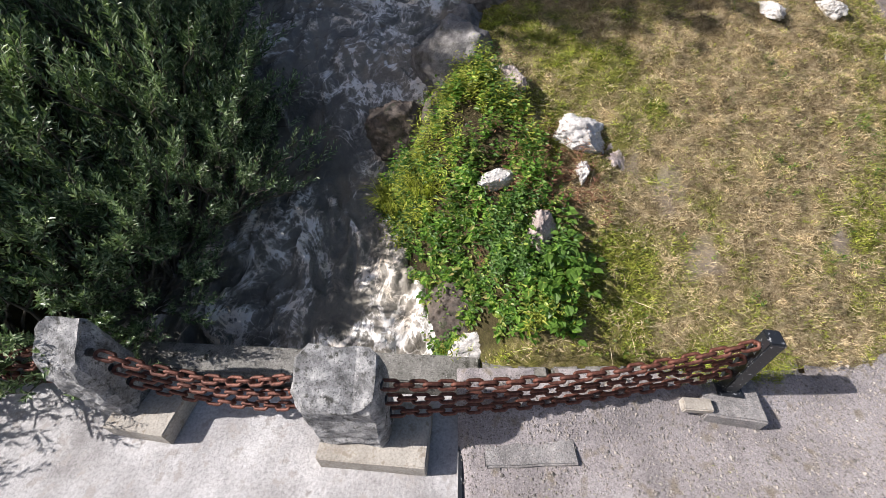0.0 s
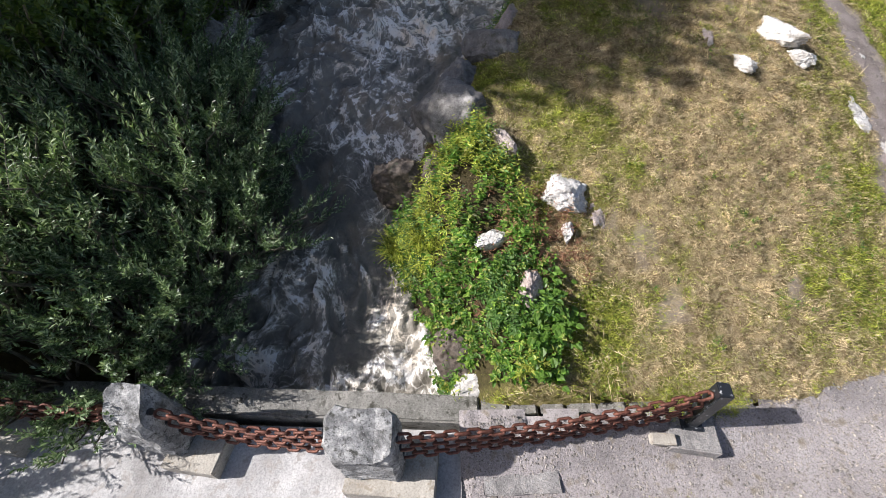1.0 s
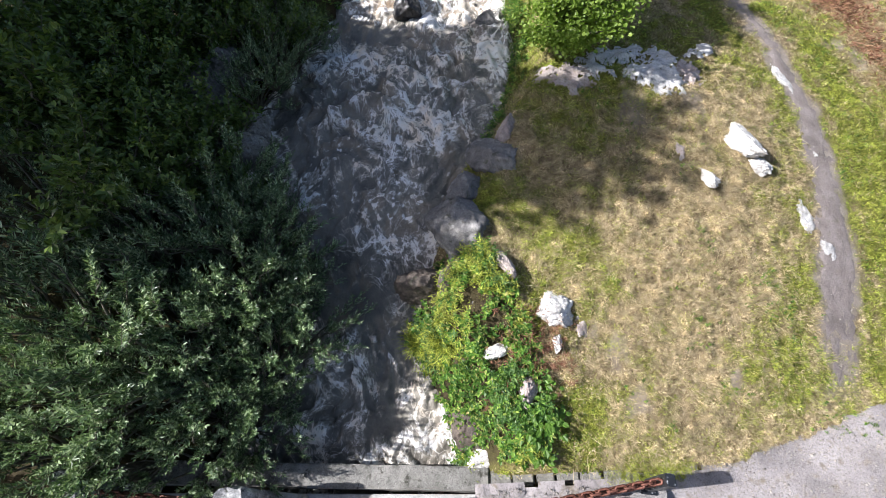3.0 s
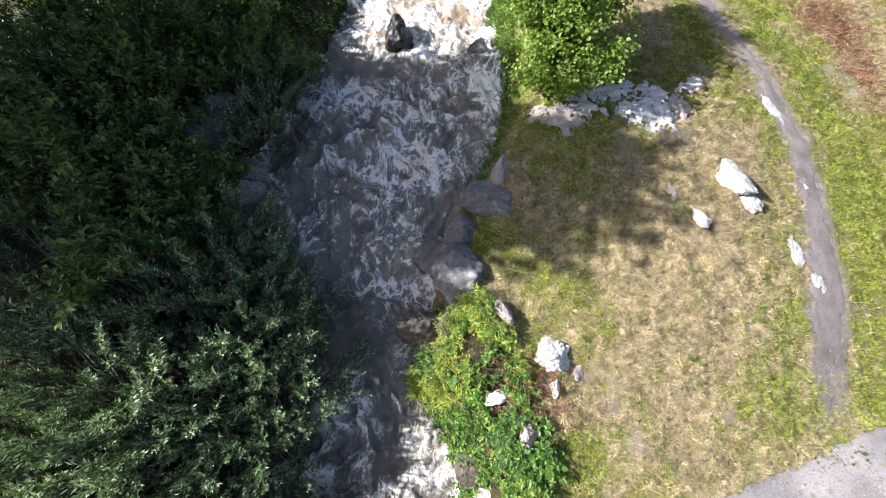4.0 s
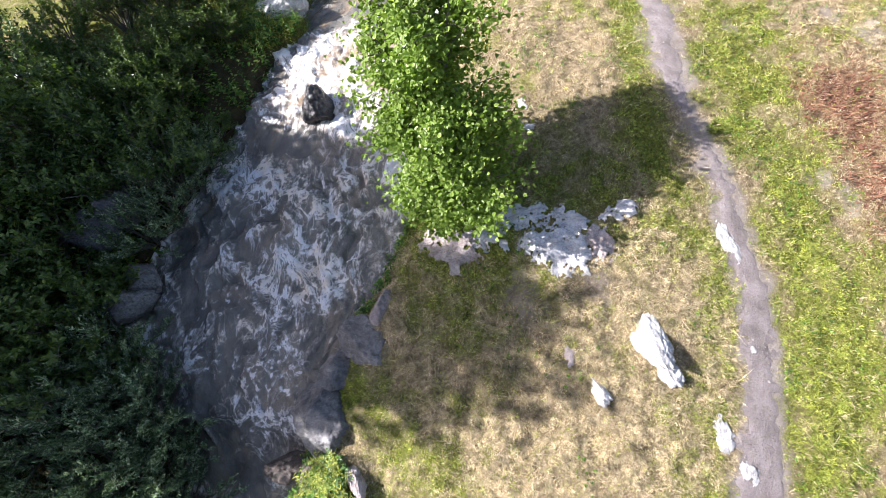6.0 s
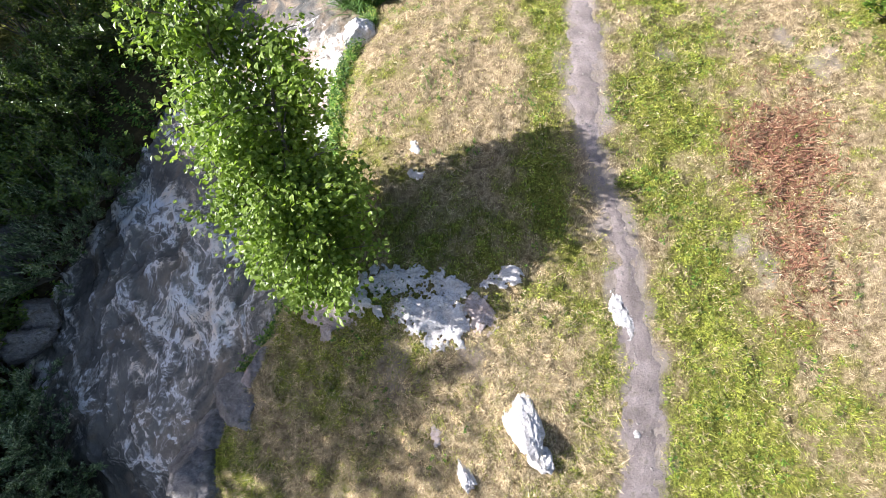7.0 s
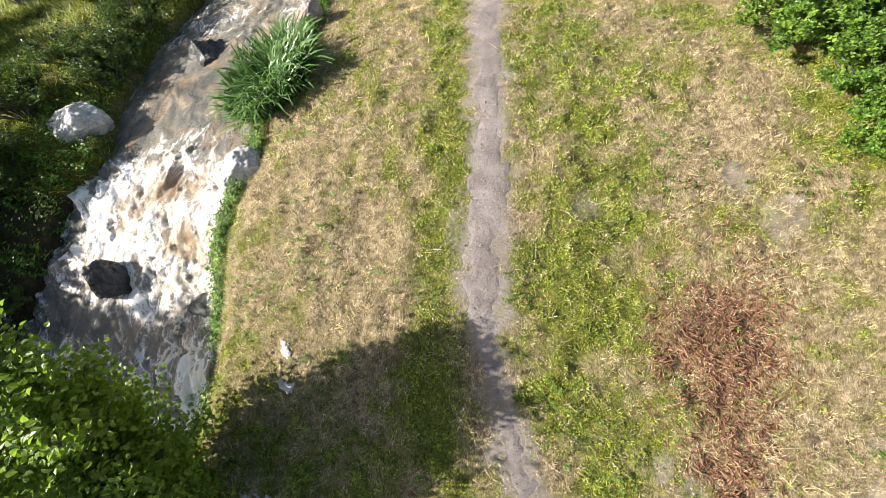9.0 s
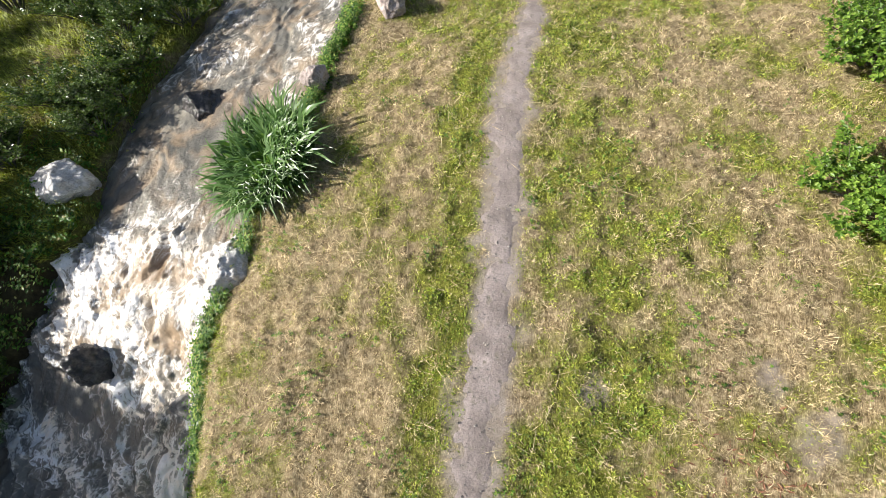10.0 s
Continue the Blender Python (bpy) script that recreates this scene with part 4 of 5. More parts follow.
end_post = thing("end_post", pose(2.02, 1.42, 0.0, 0, 0, -8), "black painted square steel post, chipped at the top", "post")
part("shaft", box_mesh("shaft", (0.095, 0.115, 0.62), 0.008), PAINT, end_post, at=pose(0, 0, 0.47))
part("foot_plate", box_mesh("foot_plate", (0.17, 0.18, 0.014), 0.003), PAINT, end_post, at=pose(0, 0, 0.163))
part("footing", box_mesh("footing", (0.40, 0.36, 0.20), 0.012, 0.006, 4, 5), SLABSTONE, end_post, at=pose(0.0, -0.06, 0.055))
for hz in CHAIN_Z:
    bmr = bmesh.new()
    bmesh.ops.create_cone(bmr, cap_ends=True, segments=8, radius1=0.012, radius2=0.012, depth=0.05)
    part("eye_bolt", from_bm("eye_bolt", bmr), RUST, end_post, at=pose(-0.06, 0, min(hz - 0.02, 0.70), 0, 90, 0))
small = part("junction_box", box_mesh("junction_box", (0.19, 0.085, 0.07), 0.008, 0.006, 3), BLOCKSTONE, at=pose(1.74, 1.27, 0.165, 4, 0, -4))
tagged(small, "small pale cast block beside the footing", "block")
plate = part("stone_slab", box_mesh("stone_slab", (0.62, 0.32, 0.06), 0.012, 0.007, 8, 4), SLABSTONE, at=pose(0.58, 1.08, 0.036, 3, 0, 2))
tagged(plate, "flat grey concrete slab sunk in the gravel", "slab")
strip = part("expansion_joint", box_mesh("expansion_joint", (0.030, 2.2, 0.06), 0.003), PAINT, at=pose(0.085, 0.10, -0.012, 0, 0, -2))
tagged(strip, "thin dark steel strip between bridge and gravel", "trim", kind="structure")


def link_mesh():
    """One oval chain link."""
    n, r, half, bend = 14, 0.0122, 0.0205, 0.0255
    pts = []
    for k in range(n):
        a = 2 * math.pi * k / n
        pts.append((math.cos(a) * bend + (half + 0.0085 if math.cos(a) > 0 else -half - 0.0085), math.sin(a) * bend, 0))
    v = []
    for k in range(n):
        p, q = Vector(pts[k]), Vector(pts[(k + 1) % n]) - Vector(pts[k - 1])
        out = Vector((q.y, -q.x, 0)).normalized()
        for j in range(5):
            b = 2 * math.pi * j / 5
            v.append(p + out * math.cos(b) * r + Vector((0, 0, 1)) * math.sin(b) * r)
    faces = [(k * 5 + j, k * 5 + (j + 1) % 5, (k + 1) % n * 5 + (j + 1) % 5, (k + 1) % n * 5 + j) for k in range(n) for j in range(5)]
    return mesh_of("link", [tuple(p) for p in v], faces, None, True)


LINK = link_mesh()
LINK.materials.append(RUST)
PITCH = 0.086


def chain(a, b, sag, label):
    a, b = Vector(a), Vector(b)
    th = thing("chain", Matrix.Translation(a), label, "chain", "rusty chains of the bridge railing")
    u = [k / 400 for k in range(401)]
    pts = [a.lerp(b, s) - Vector((0, 0, 4 * sag * s * (1 - s))) for s in u]
    dist = [0.0]
    for p, q in zip(pts, pts[1:]):
        dist.append(dist[-1] + (q - p).length)
    n = max(3, round(dist[-1] / PITCH))
    for k in range(n):
        d0 = (k + 0.5) * dist[-1] / n
        s = float(np.interp(d0, dist, u))
        p = a.lerp(b, s) - Vector((0, 0, 4 * sag * s * (1 - s)))
        way = (b - a) - Vector((0, 0, 4 * sag * (1 - 2 * s)))
        m = way.to_track_quat("X", "Z").to_matrix().to_4x4() @ pose(0, 0, 0, 12 + 90 * (k % 2) + random.uniform(-9, 9))
        part("link", LINK, None, th, at=Matrix.Translation(p - a) @ m)


def edge(k, side):
    x, y, turn, half = POSTS[k]
    return x + side * half * math.cos(radians(turn)), y + side * half * math.sin(radians(turn))


for hz, sag in zip(CHAIN_Z, (0.17, 0.15, 0.13)):
    chain((*edge(0, 1), hz), (1.95, 1.42, min(hz - 0.02, 0.70)), sag, "heavy rusty iron chain hung from post to post")
    chain((*edge(1, 1), hz), (*edge(0, -1), hz), sag, "heavy rusty iron chain hung from post to post")
    chain((*edge(2, 1), hz), (*edge(1, -1), hz), sag, "heavy rusty iron chain hung from post to post")

# ---------------------------------------------------------------- plants
def upslope(y):
    """Degrees by which growth leans up the valley."""
    return float(np.interp(y, [2, 5, 8, 12], [0, 12, 22, 26]))


def shoot_leaves(points, per, length, width, spread, start=0.15):
    """Leaves set alternately along a shoot."""
    points = np.asarray(points, float)
    n = len(points)
    u = np.linspace(start, 1.0, per)
    p = np.stack([np.interp(u, np.linspace(0, 1, n), points[:, i]) for i in range(3)], 1)
    d = np.gradient(p, axis=0)
    d /= np.linalg.norm(d, axis=1)[:, None] + 1e-9
    side = rnd_dirs(per)
    side -= d * (side * d).sum(1)[:, None]
    side /= np.linalg.norm(side, axis=1)[:, None] + 1e-9
    way = d * (1 - spread) + side * spread + np.array([0, 0, 0.10])
    size = length * rng.uniform(0.65, 1.15, per) * (1.0 - 0.35 * u)
    return p, way, size, np.full(per, width) * size / length


def bush_meshes(stems, height, radius, twigs, per, leaf, width, spread, upright, round_leaf=False, open_top=0.0):
    """The stems and the leaves of a shrub that grows from the origin."""
    tubes, lp, ld, ls, lw = [], [], [], [], []
    for _ in range(stems):
        a, out = rng.uniform(0, 2 * np.pi), math.sqrt(rng.uniform(0.02, 1)) * radius
        h = height * rng.uniform(0.7, 1.08) * (1 - 0.45 * (out / radius) ** 2)
        tip = np.array([math.cos(a) * out, math.sin(a) * out, h])
        root = np.array([math.cos(a), math.sin(a), 0]) * out * 0.12
        u = np.linspace(0, 1, 8)[:, None]
        line = root + (tip - root) * np.concatenate([u, u, u ** 0.75], 1) + np.stack([rng.normal(0, 0.03, 8), rng.normal(0, 0.03, 8), np.zeros(8)], 1) * u
        tubes.append(tube_arrays(line, 0.013 * height * (1 - 0.8 * u[:, 0]) + 0.002, 4))
        for _ in range(twigs):
            s = rng.uniform(0.35, 1.0)
            base = np.array([np.interp(s, np.linspace(0, 1, 8), line[:, i]) for i in range(3)])
            way = rnd_dirs(1)[0]
            way[2] = abs(way[2])
            way = way * (1 - upright) + np.array([math.cos(a) * 0.4, math.sin(a) * 0.4, 1.0]) * upright
            way /= np.linalg.norm(way)
            size = rng.uniform(0.6, 1.1) * 0.30 * max(0.6, height)
            v = np.linspace(0, 1, 3)[:, None]
            twig = base + way * v * size - np.array([0, 0, 0.10]) * v ** 2 * size
            if rng.uniform() < 0.4:
                tubes.append(tube_arrays(twig, 0.0035 * (1 - 0.7 * v[:, 0]), 3))
            p, w, sz, wd = shoot_leaves(twig, per, leaf, width, spread)
            lp.append(p), ld.append(w), ls.append(sz), lw.append(wd)
    p, d, s, w = np.concatenate(lp), np.concatenate(ld), np.concatenate(ls), np.concatenate(lw)
    up = rnd_dirs(len(p)) * 0.6 + np.array([0, 0, 1.0])
    stem_me = mesh_of("branchwork", *join_arrays(tubes), None, True)
    leaf_me = mesh_of("leaves", *leaf_arrays(p, d, up, s, w, 0.2, 0.5 if round_leaf else 0.42))
    return stem_me, leaf_me


def shrub(name, meshes, leaf_mat, at, label, category, group=""):
    th = thing(name, at, label, category, group)
    part("branchwork", meshes[0], BARK, th)
    part("foliage", meshes[1], leaf_mat, th)
    return th


WILLOW_FORMS = [bush_meshes(24, 1.25, 0.85, 11, 17, 0.078, 0.022, 0.50, 0.72) for _ in range(3)]
ALDER_FORMS = [bush_meshes(22, 1.3, 0.95, 11, 12, 0.098, 0.058, 0.65, 0.5, True) for _ in range(2)]
spots = []
for _ in range(4000):
    y = rng.uniform(1.75, 15.5)
    x = float(bank_left(y)) - rng.uniform(0.18, 4.5)
    if spot(np.array(x), np.array(y), -3.3, 6.3, 0.55, 0.65) > 0.35 or spot(np.array(x), np.array(y), -1.1, 10.9, 0.55, 0.5) > 0.35:
        continue
    if 8.4 < y < 10.6 and x > float(bank_left(y)) - 1.2 or y > 9.8 and (x > -3.2 or y > 11.8) and (fbm(x * 0.9, y * 0.9, 34) < 0.57 or x > float(bank_left(y)) - 0.5):
        continue
    near = 0.52 if x > float(bank_left(y)) - 2.2 else 0.85
    if all((x - a) ** 2 + (y - b) ** 2 > near ** 2 for a, b in spots):
        spots.append((x, y))
for k, (x, y) in enumerate(spots):
    off = float(bank_left(y)) - x
    # the darker-leaved alder starts this low so its colour also carries the shade
    willow = y < 4.4
    size = (0.66 + 0.24 * min(off, 1.6)) * rng.uniform(0.65, 1.3) * (0.5 + 0.15 * min(off, 2.0) if y > 8.3 else 1.3 if y < 4.3 and off < 1.0 else 1.0)
    forms = WILLOW_FORMS if willow else ALDER_FORMS
    at = pose(x, y, float(ground_height(x, y)) - 0.05, rng.uniform(-6, 6) - upslope(y), rng.uniform(0, 12)) @ pose(0, 0, 0, 0, 0, rng.uniform(0, 360)) @ Matrix.Diagonal((size, size, size * (0.7 if y > 9.8 and x > -3.2 else 1.0), 1))
    # upstream bushes get the bright leaf, with the sun painted into it
    shrub("willow_bush" if willow else "alder_bush", forms[k % len(forms)], LIT_LEAF if y > 10.6 and (x > -3.2 or y > 11.8) else WILLOW if willow else ALDER, at,
          "yellow-green bush above the stream, sunlight put into its leaf colour" if y > 10.6 and (x > -3.2 or y > 11.8) else "grey-green willow bush crowding the stream bank" if willow else "dark green alder bush on the shaded bank", "bush", "bushes on the far bank")


# alder forms again, their leaf colour brightened to look sunlit
for k, (x, y, size) in enumerate([(-1.5, 11.95, 0.55), (-1.45, 12.6, 0.62), (-1.5, 13.3, 0.62), (-2.2, 12.4, 0.6), (-2.1, 13.9, 0.7), (-1.2, 14.3, 0.6), (-2.75, 8.75, 0.62), (-2.75, 9.35, 0.55), (-2.85, 9.9, 0.55), (-2.2, 10.1, 0.4)]):
    at = pose(x, y, float(ground_height(x, y)) - 0.04, -upslope(y), 8) @ pose(0, 0, 0, 0, 0, 70 * k) @ Matrix.Diagonal((size * 1.15, size * 1.15, size * 0.8, 1))
    shrub("lit_bush", ALDER_FORMS[k % 2], LIT_LEAF, at, "low bush beside the stream, its bright green leaf coloured as sunlit", "bush", "bushes on the far bank")


for k in range(15):
    y = 1.95 + 0.30 * k if k < 11 else 6.6 + 0.4 * (k - 11)
    x = float(bank_left(y)) - 0.12 + rng.uniform(-0.1, 0.1) + (0.35 if 2.2 < y < 3.4 else 0.0)
    if spot(np.array(x), np.array(y), -3.0, 5.7, 0.4, 0.6) > 0.35:
        continue
    leaning = Matrix.Translation((x, y, float(water_level(y)) + 0.05)) @ Euler((rng.uniform(-0.15, 0.1), rng.uniform(0.25, 0.5), 0)).to_matrix().to_4x4()
    shrub("willow_bush", WILLOW_FORMS[k % 3], WILLOW, leaning @ pose(0, 0, 0, 0, 0, rng.uniform(0, 360)) @ Matrix.Scale(rng.uniform(0.6, 0.8) * (1.25 if y < 4.3 else 1.0), 4),
          "willow bush hanging out over the water", "bush", "bushes on the far bank")
for x, y, size, tx, ty in [(-4.75, 0.55, 1.0, 6, 16), (-4.95, 1.25, 1.05, -4, 12), (-5.2, -0.3, 1.2, 6, 10)]:
    shrub("willow_bush", WILLOW_FORMS[1], WILLOW, pose(x, y, -0.05, tx, ty, 40 * x) @ Matrix.Scale(size, 4), "willow bush leaning over the end of the bridge", "bush", "bushes on the far bank")


# tall trees beyond the bushes, which shade the stream
def tall_tree(x, y, height, crown, turn, low=0.5):
    z = float(ground_height(x, y))
    th = thing("bank_tree", pose(x, y, z, 0, 0, turn), "tall leafy tree shading the stream", "tree", "tall trees over the stream")
    u = np.linspace(0, 1, 9)
    line = np.stack([0.25 * np.sin(u * 3), 0.2 * np.sin(u * 2 + 1) - 0.17, u * height], 1)
    tubes = [tube_arrays(line, 0.13 * (1 - 0.85 * u) + 0.012, 8)]
    lp = []
    for _ in range(60):
        s = rng.uniform(low, 1.0)
        base = np.array([np.interp(s, u, line[:, i]) for i in range(3)])
        a = rng.uniform(0, 2 * np.pi)
        reach = crown * rng.uniform(0.5, 1.05) * (1.15 - 0.75 * abs(s - 0.68) / 0.4)
        tip = base + np.array([math.cos(a) * reach, math.sin(a) * reach, reach * 0.35])
        v = np.linspace(0, 1, 5)[:, None]
        limb = base + (tip - base) * v
        tubes.append(tube_arrays(limb, 0.03 * (1 - 0.8 * v[:, 0]) + 0.003, 5))
        n = 150 if s < 0.66 else 55
        q = rng.uniform(0.3, 1.05, n)[:, None]
        lp.append(base + (tip - base) * q + rng.normal(0, 0.20, (n, 3)))
    p = np.concatenate(lp)
    part("trunk", mesh_of("trunk", *join_arrays(tubes), None, True), BARK, th)
    part("crown", mesh_of("crown", *leaf_arrays(p, rnd_dirs(len(p)), rnd_dirs(len(p), 0.6), rng.uniform(0.15, 0.25, len(p)), rng.uniform(0.10, 0.17, len(p)))), ALDER, th)


for x, y, h, c, low in [(-7.0, 4.65, 7.4, 1.0, 0.35), (-7.0, 5.7, 5.8, 1.1, 0.35), (-6.9, 6.35, 5.6, 1.0, 0.35), (-7.4, 4.1, 4.9, 0.7, 0.4), (-9.4, 4.8, 5.0, 1.2, 0.4),
                       (-9.4, 5.9, 5.8, 1.4, 0.4), (-9.2, 6.2, 5.7, 1.0, 0.4), (-6.7, 7.4, 5.3, 0.85, 0.3), (-7.3, 9.2, 3.3, 1.0, 0.3), (-8.2, 4.95, 7.9, 0.9, 0.4), (-8.2, 6.2, 5.7, 1.0, 0.4)]:
    tall_tree(x, y, h, c, rng.uniform(0, 360), low)


# the young aspen on the bank
def young_tree(x, y):
    z = float(ground_height(x, y))
    th = thing("young_tree", pose(x, y, z - 0.04), "young aspen with bright green round leaves on the bank", "tree")
    u = np.linspace(0, 1, 12)
    trunk_piece, limb_piece, lp, ld = [], [], [], []
    for k, (lean_x, lean_y, top) in enumerate([(-0.22, 1.25, 2.3), (0.25, 0.98, 2.0), (-0.45, 0.85, 1.9), (0.08, 1.25, 1.9), (0.45, 0.45, 1.2), (-0.30, 0.25, 1.2)]):
        line = np.stack([lean_x * u ** 1.1 + 0.05 * np.sin(5 * u + k), lean_y * u ** 1.1 + 0.04 * np.sin(4 * u + 2 * k), top * u], 1)
        trunk_piece.append(tube_arrays(line, 0.030 * (1 - 0.8 * u) + 0.004, 7))
        for _ in range(38 if k == 0 else 27):
            s = rng.uniform(0.08, 0.98)
            base = np.array([np.interp(s, u, line[:, i]) for i in range(3)])
            a = rng.uniform(0, 2 * np.pi)
            reach = rng.uniform(0.35, 0.90) * (1.05 - 0.56 * s)
            tip = base + np.array([math.cos(a) * reach, math.sin(a) * reach, reach * 0.55])
            v = np.linspace(0, 1, 6)[:, None]
            limb = base + (tip - base) * v + np.array([0, 0, 0.06]) * np.sin(v * 3)
            limb_piece.append(tube_arrays(limb, 0.009 * (1 - 0.8 * v[:, 0]) + 0.0015, 4))
            n = int(85 + 130 * reach)
            q = rng.uniform(0.25, 1.05, n)
            pos = base + (tip - base) * q[:, None] + rng.normal(0, 0.075, (n, 3))
            lp.append(pos), ld.append(rnd_dirs(n) * [1, 1, 0.5] + (tip - base) * 0.4 + [0, 0, -0.25])
    p, d = np.concatenate(lp), np.concatenate(ld)
    part("trunk", mesh_of("trunk", *join_arrays(trunk_piece), None, True), BARK, th, "slim grey stems")
    part("branchwork", mesh_of("branchwork", *join_arrays(limb_piece), None, True), BARK, th)
    part("foliage", broad_leaves("foliage", p, d, rnd_dirs(len(p)) * 0.7 + [-0.25, -0.1, 0.9], rng.uniform(0.034, 0.058, len(p)), 0.9), ASPEN, th)


def broad_leaves(name, p, d, up, length, ratio, fold=0.14):
    """Broad leaves of eight corners in two halves along the rib."""
    d = d / (np.linalg.norm(d, axis=1)[:, None] + 1e-9)
    s = np.cross(d, up)
    s /= np.linalg.norm(s, axis=1)[:, None] + 1e-9
    n = np.cross(s, d)
    length = np.asarray(length)[:, None]
    w = length * ratio / 2
    rib = [p, p + d * length * 0.5 - n * w * 0.1, p + d * length - n * w * 0.45]
    cols = [rib[0], p + d * length * 0.22 + s * w * 0.92 + n * w * fold, p + d * length * 0.62 + s * w * 0.85 + n * w * fold, rib[2],
            p + d * length * 0.62 - s * w * 0.85 + n * w * fold, p + d * length * 0.22 - s * w * 0.92 + n * w * fold]
    v = np.stack(cols, 1).reshape(-1, 3)
    k = np.arange(len(p))[:, None] * 6
    f = np.concatenate([k + [[0, 1, 2, 3]], k + [[0, 3, 4, 5]]])
    return mesh_of(name, v, f)


young_tree(1.68, 6.46)


# leafy growth on the banks
def weeds(name, label, n, x_range, y_range, chance, size, ratio=0.55, mat=None):
    """Leafy weeds, too many to count, as one growth."""
    lp, ld, ls = [], [], []
    done = 0
    while done < n:
        x, y = rng.uniform(*x_range), rng.uniform(*y_range)
        if rng.uniform() > chance(x, y):
            continue
        done += 1
        z, h, lean_a = float(ground_height(x, y)), size * rng.uniform(0.5, 1.2) * 1.6, rng.uniform(0, 2 * np.pi)
        lean = rng.uniform(0.05, 0.45) * h
        leaf = size * rng.choice([0.30, 0.42, 0.55]) * rng.uniform(0.8, 1.1)
        per = int(rng.integers(7, 15))
        for k in range(per):
            u, b = (k + 1) / per, k * 2.4 + rng.normal(0, 0.3)
            lp.append((x + math.cos(lean_a) * lean * u, y + math.sin(lean_a) * lean * u, z + h * u))
            ld.append((math.cos(b), math.sin(b), rng.uniform(-0.15, 0.5)))
            ls.append(leaf * (1.15 - 0.55 * u) * rng.uniform(0.8, 1.15))
    p, d = np.array(lp), np.array(ld)
    ob = part(name, broad_leaves(name, p, d, rnd_dirs(len(p)) * 0.45 + [0, 0, 1.0], np.array(ls), ratio), mat or HERB)
    return tagged(ob, label, "plant", kind="stuff")


def bank_chance(x, y):
    if min((x - a) ** 2 + (y - b) ** 2 for a, b in [(0.76, 2.30), (0.44, 2.66), (0.22, 3.25), (0.62, 3.55), (0.28, 1.76)]) < 0.02:
        return 0.0
    return float(herb_cover(np.array(x), np.array(y))) * float((0.3 + 0.7 * step(0.3, 0.5, fbm(x * 2.4, y * 2.4, 63))))


def verge_chance(x, y):
    dx = x - float(bank_right(y))
    return max(0.15 + 0.85 * float(step(0.42, 0.58, fbm(0.0, y * 1.3, 64))), float(step(7.6, 8.2, y) * step(10.8, 10.4, y))) * float(step(0.46, 0.15, dx) * step(-0.1, 0.02, dx))


weeds("bank_weeds", "lush green weeds on the stream bank", 1150, (-0.95, 1.2), (1.62, 4.1), bank_chance, 0.13)
weeds("narrow_weeds", "feathery yellow-green weeds on the stream bank", 900, (-0.95, 1.25), (1.62, 4.1), lambda x, y: bank_chance(x, y) * float(step(0.45, 0.6, fbm(x * 2.0, y * 2.0, 73))), 0.15, 0.2, GRASS)
weeds("dark_weeds", "dark blue-green weeds on the stream bank", 420, (-0.95, 1.1), (1.62, 4.1), lambda x, y: bank_chance(x, y) * float(step(0.5, 0.62, fbm(x * 1.7, y * 1.7, 74))), 0.14, 0.4, IRIS)
weeds("dry_stalks", "brown withered stalks among the bank weeds", 170, (0.2, 1.3), (2.1, 3.5), lambda x, y: float(spot(np.array(x), np.array(y), 0.85, 2.65, 0.35, 0.35)), 0.12, 0.16, REDPLANT)


def tuft_chance(x, y):
    """Green herbs that stand in clumps in the dry grass."""
    if float(path_cover(np.array(x), np.array(y))) > 0.2 or x < float(bank_right(y)) + 0.4 or float(herb_cover(np.array(x), np.array(y))) > 0.1:
        return 0.0
    return float(step(0.60, 0.72, fbm(x * 2.1, y * 2.1, 83, 3))) + 0.9 * float(spot(np.array(x), np.array(y), 2.95, 3.62, 0.13, 0.16) + spot(np.array(x), np.array(y), 2.55, 3.45, 0.09, 0.13) + spot(np.array(x), np.array(y), 3.15, 2.3, 0.2, 0.16))


weeds("meadow_herbs", "low dark green herbs in clumps in the dry meadow", 1500, (1.2, 8.5), (1.8, 13.0), tuft_chance, 0.05, 0.45)
weeds("verge_weeds", "green weeds along the water's edge", 2400, (0.2, 2.3), (5.4, 14.5), verge_chance, 0.11)
weeds("far_bank_weeds", "weeds among the boulders of the far bank", 700, (-4.5, -0.5), (5.2, 13.5),
      lambda x, y: float(step(-0.1, 0.1, float(bank_left(y)) - x) * step(1.3, 0.9, float(bank_left(y)) - x)), 0.16)

LEAF = broad_leaves("leaf", np.zeros((1, 3)), np.array([[1.0, 0, 0]]), np.array([[0, 0, 1.0]]), np.array([0.115]), 0.8)
LEAF.materials.append(HERB)
for k in range(26):
    x, y = rng.normal(0.88, 0.11), rng.normal(2.10, 0.22)
    th = thing("broad_leaf_plant", pose(x, y, float(ground_height(x, y))), "broad-leaved green plant beside a pale stone", "plant", "broad-leaved plants")
    for j in range(8):
        a, r = rng.uniform(0, 360), rng.uniform(0.02, 0.09)
        part("leaf", LEAF, None, th, at=pose(r * math.cos(radians(a)), r * math.sin(radians(a)), rng.uniform(0.06, 0.20), 0, rng.uniform(-25, 20), a) @ Matrix.Scale(rng.uniform(0.4, 0.8), 4))


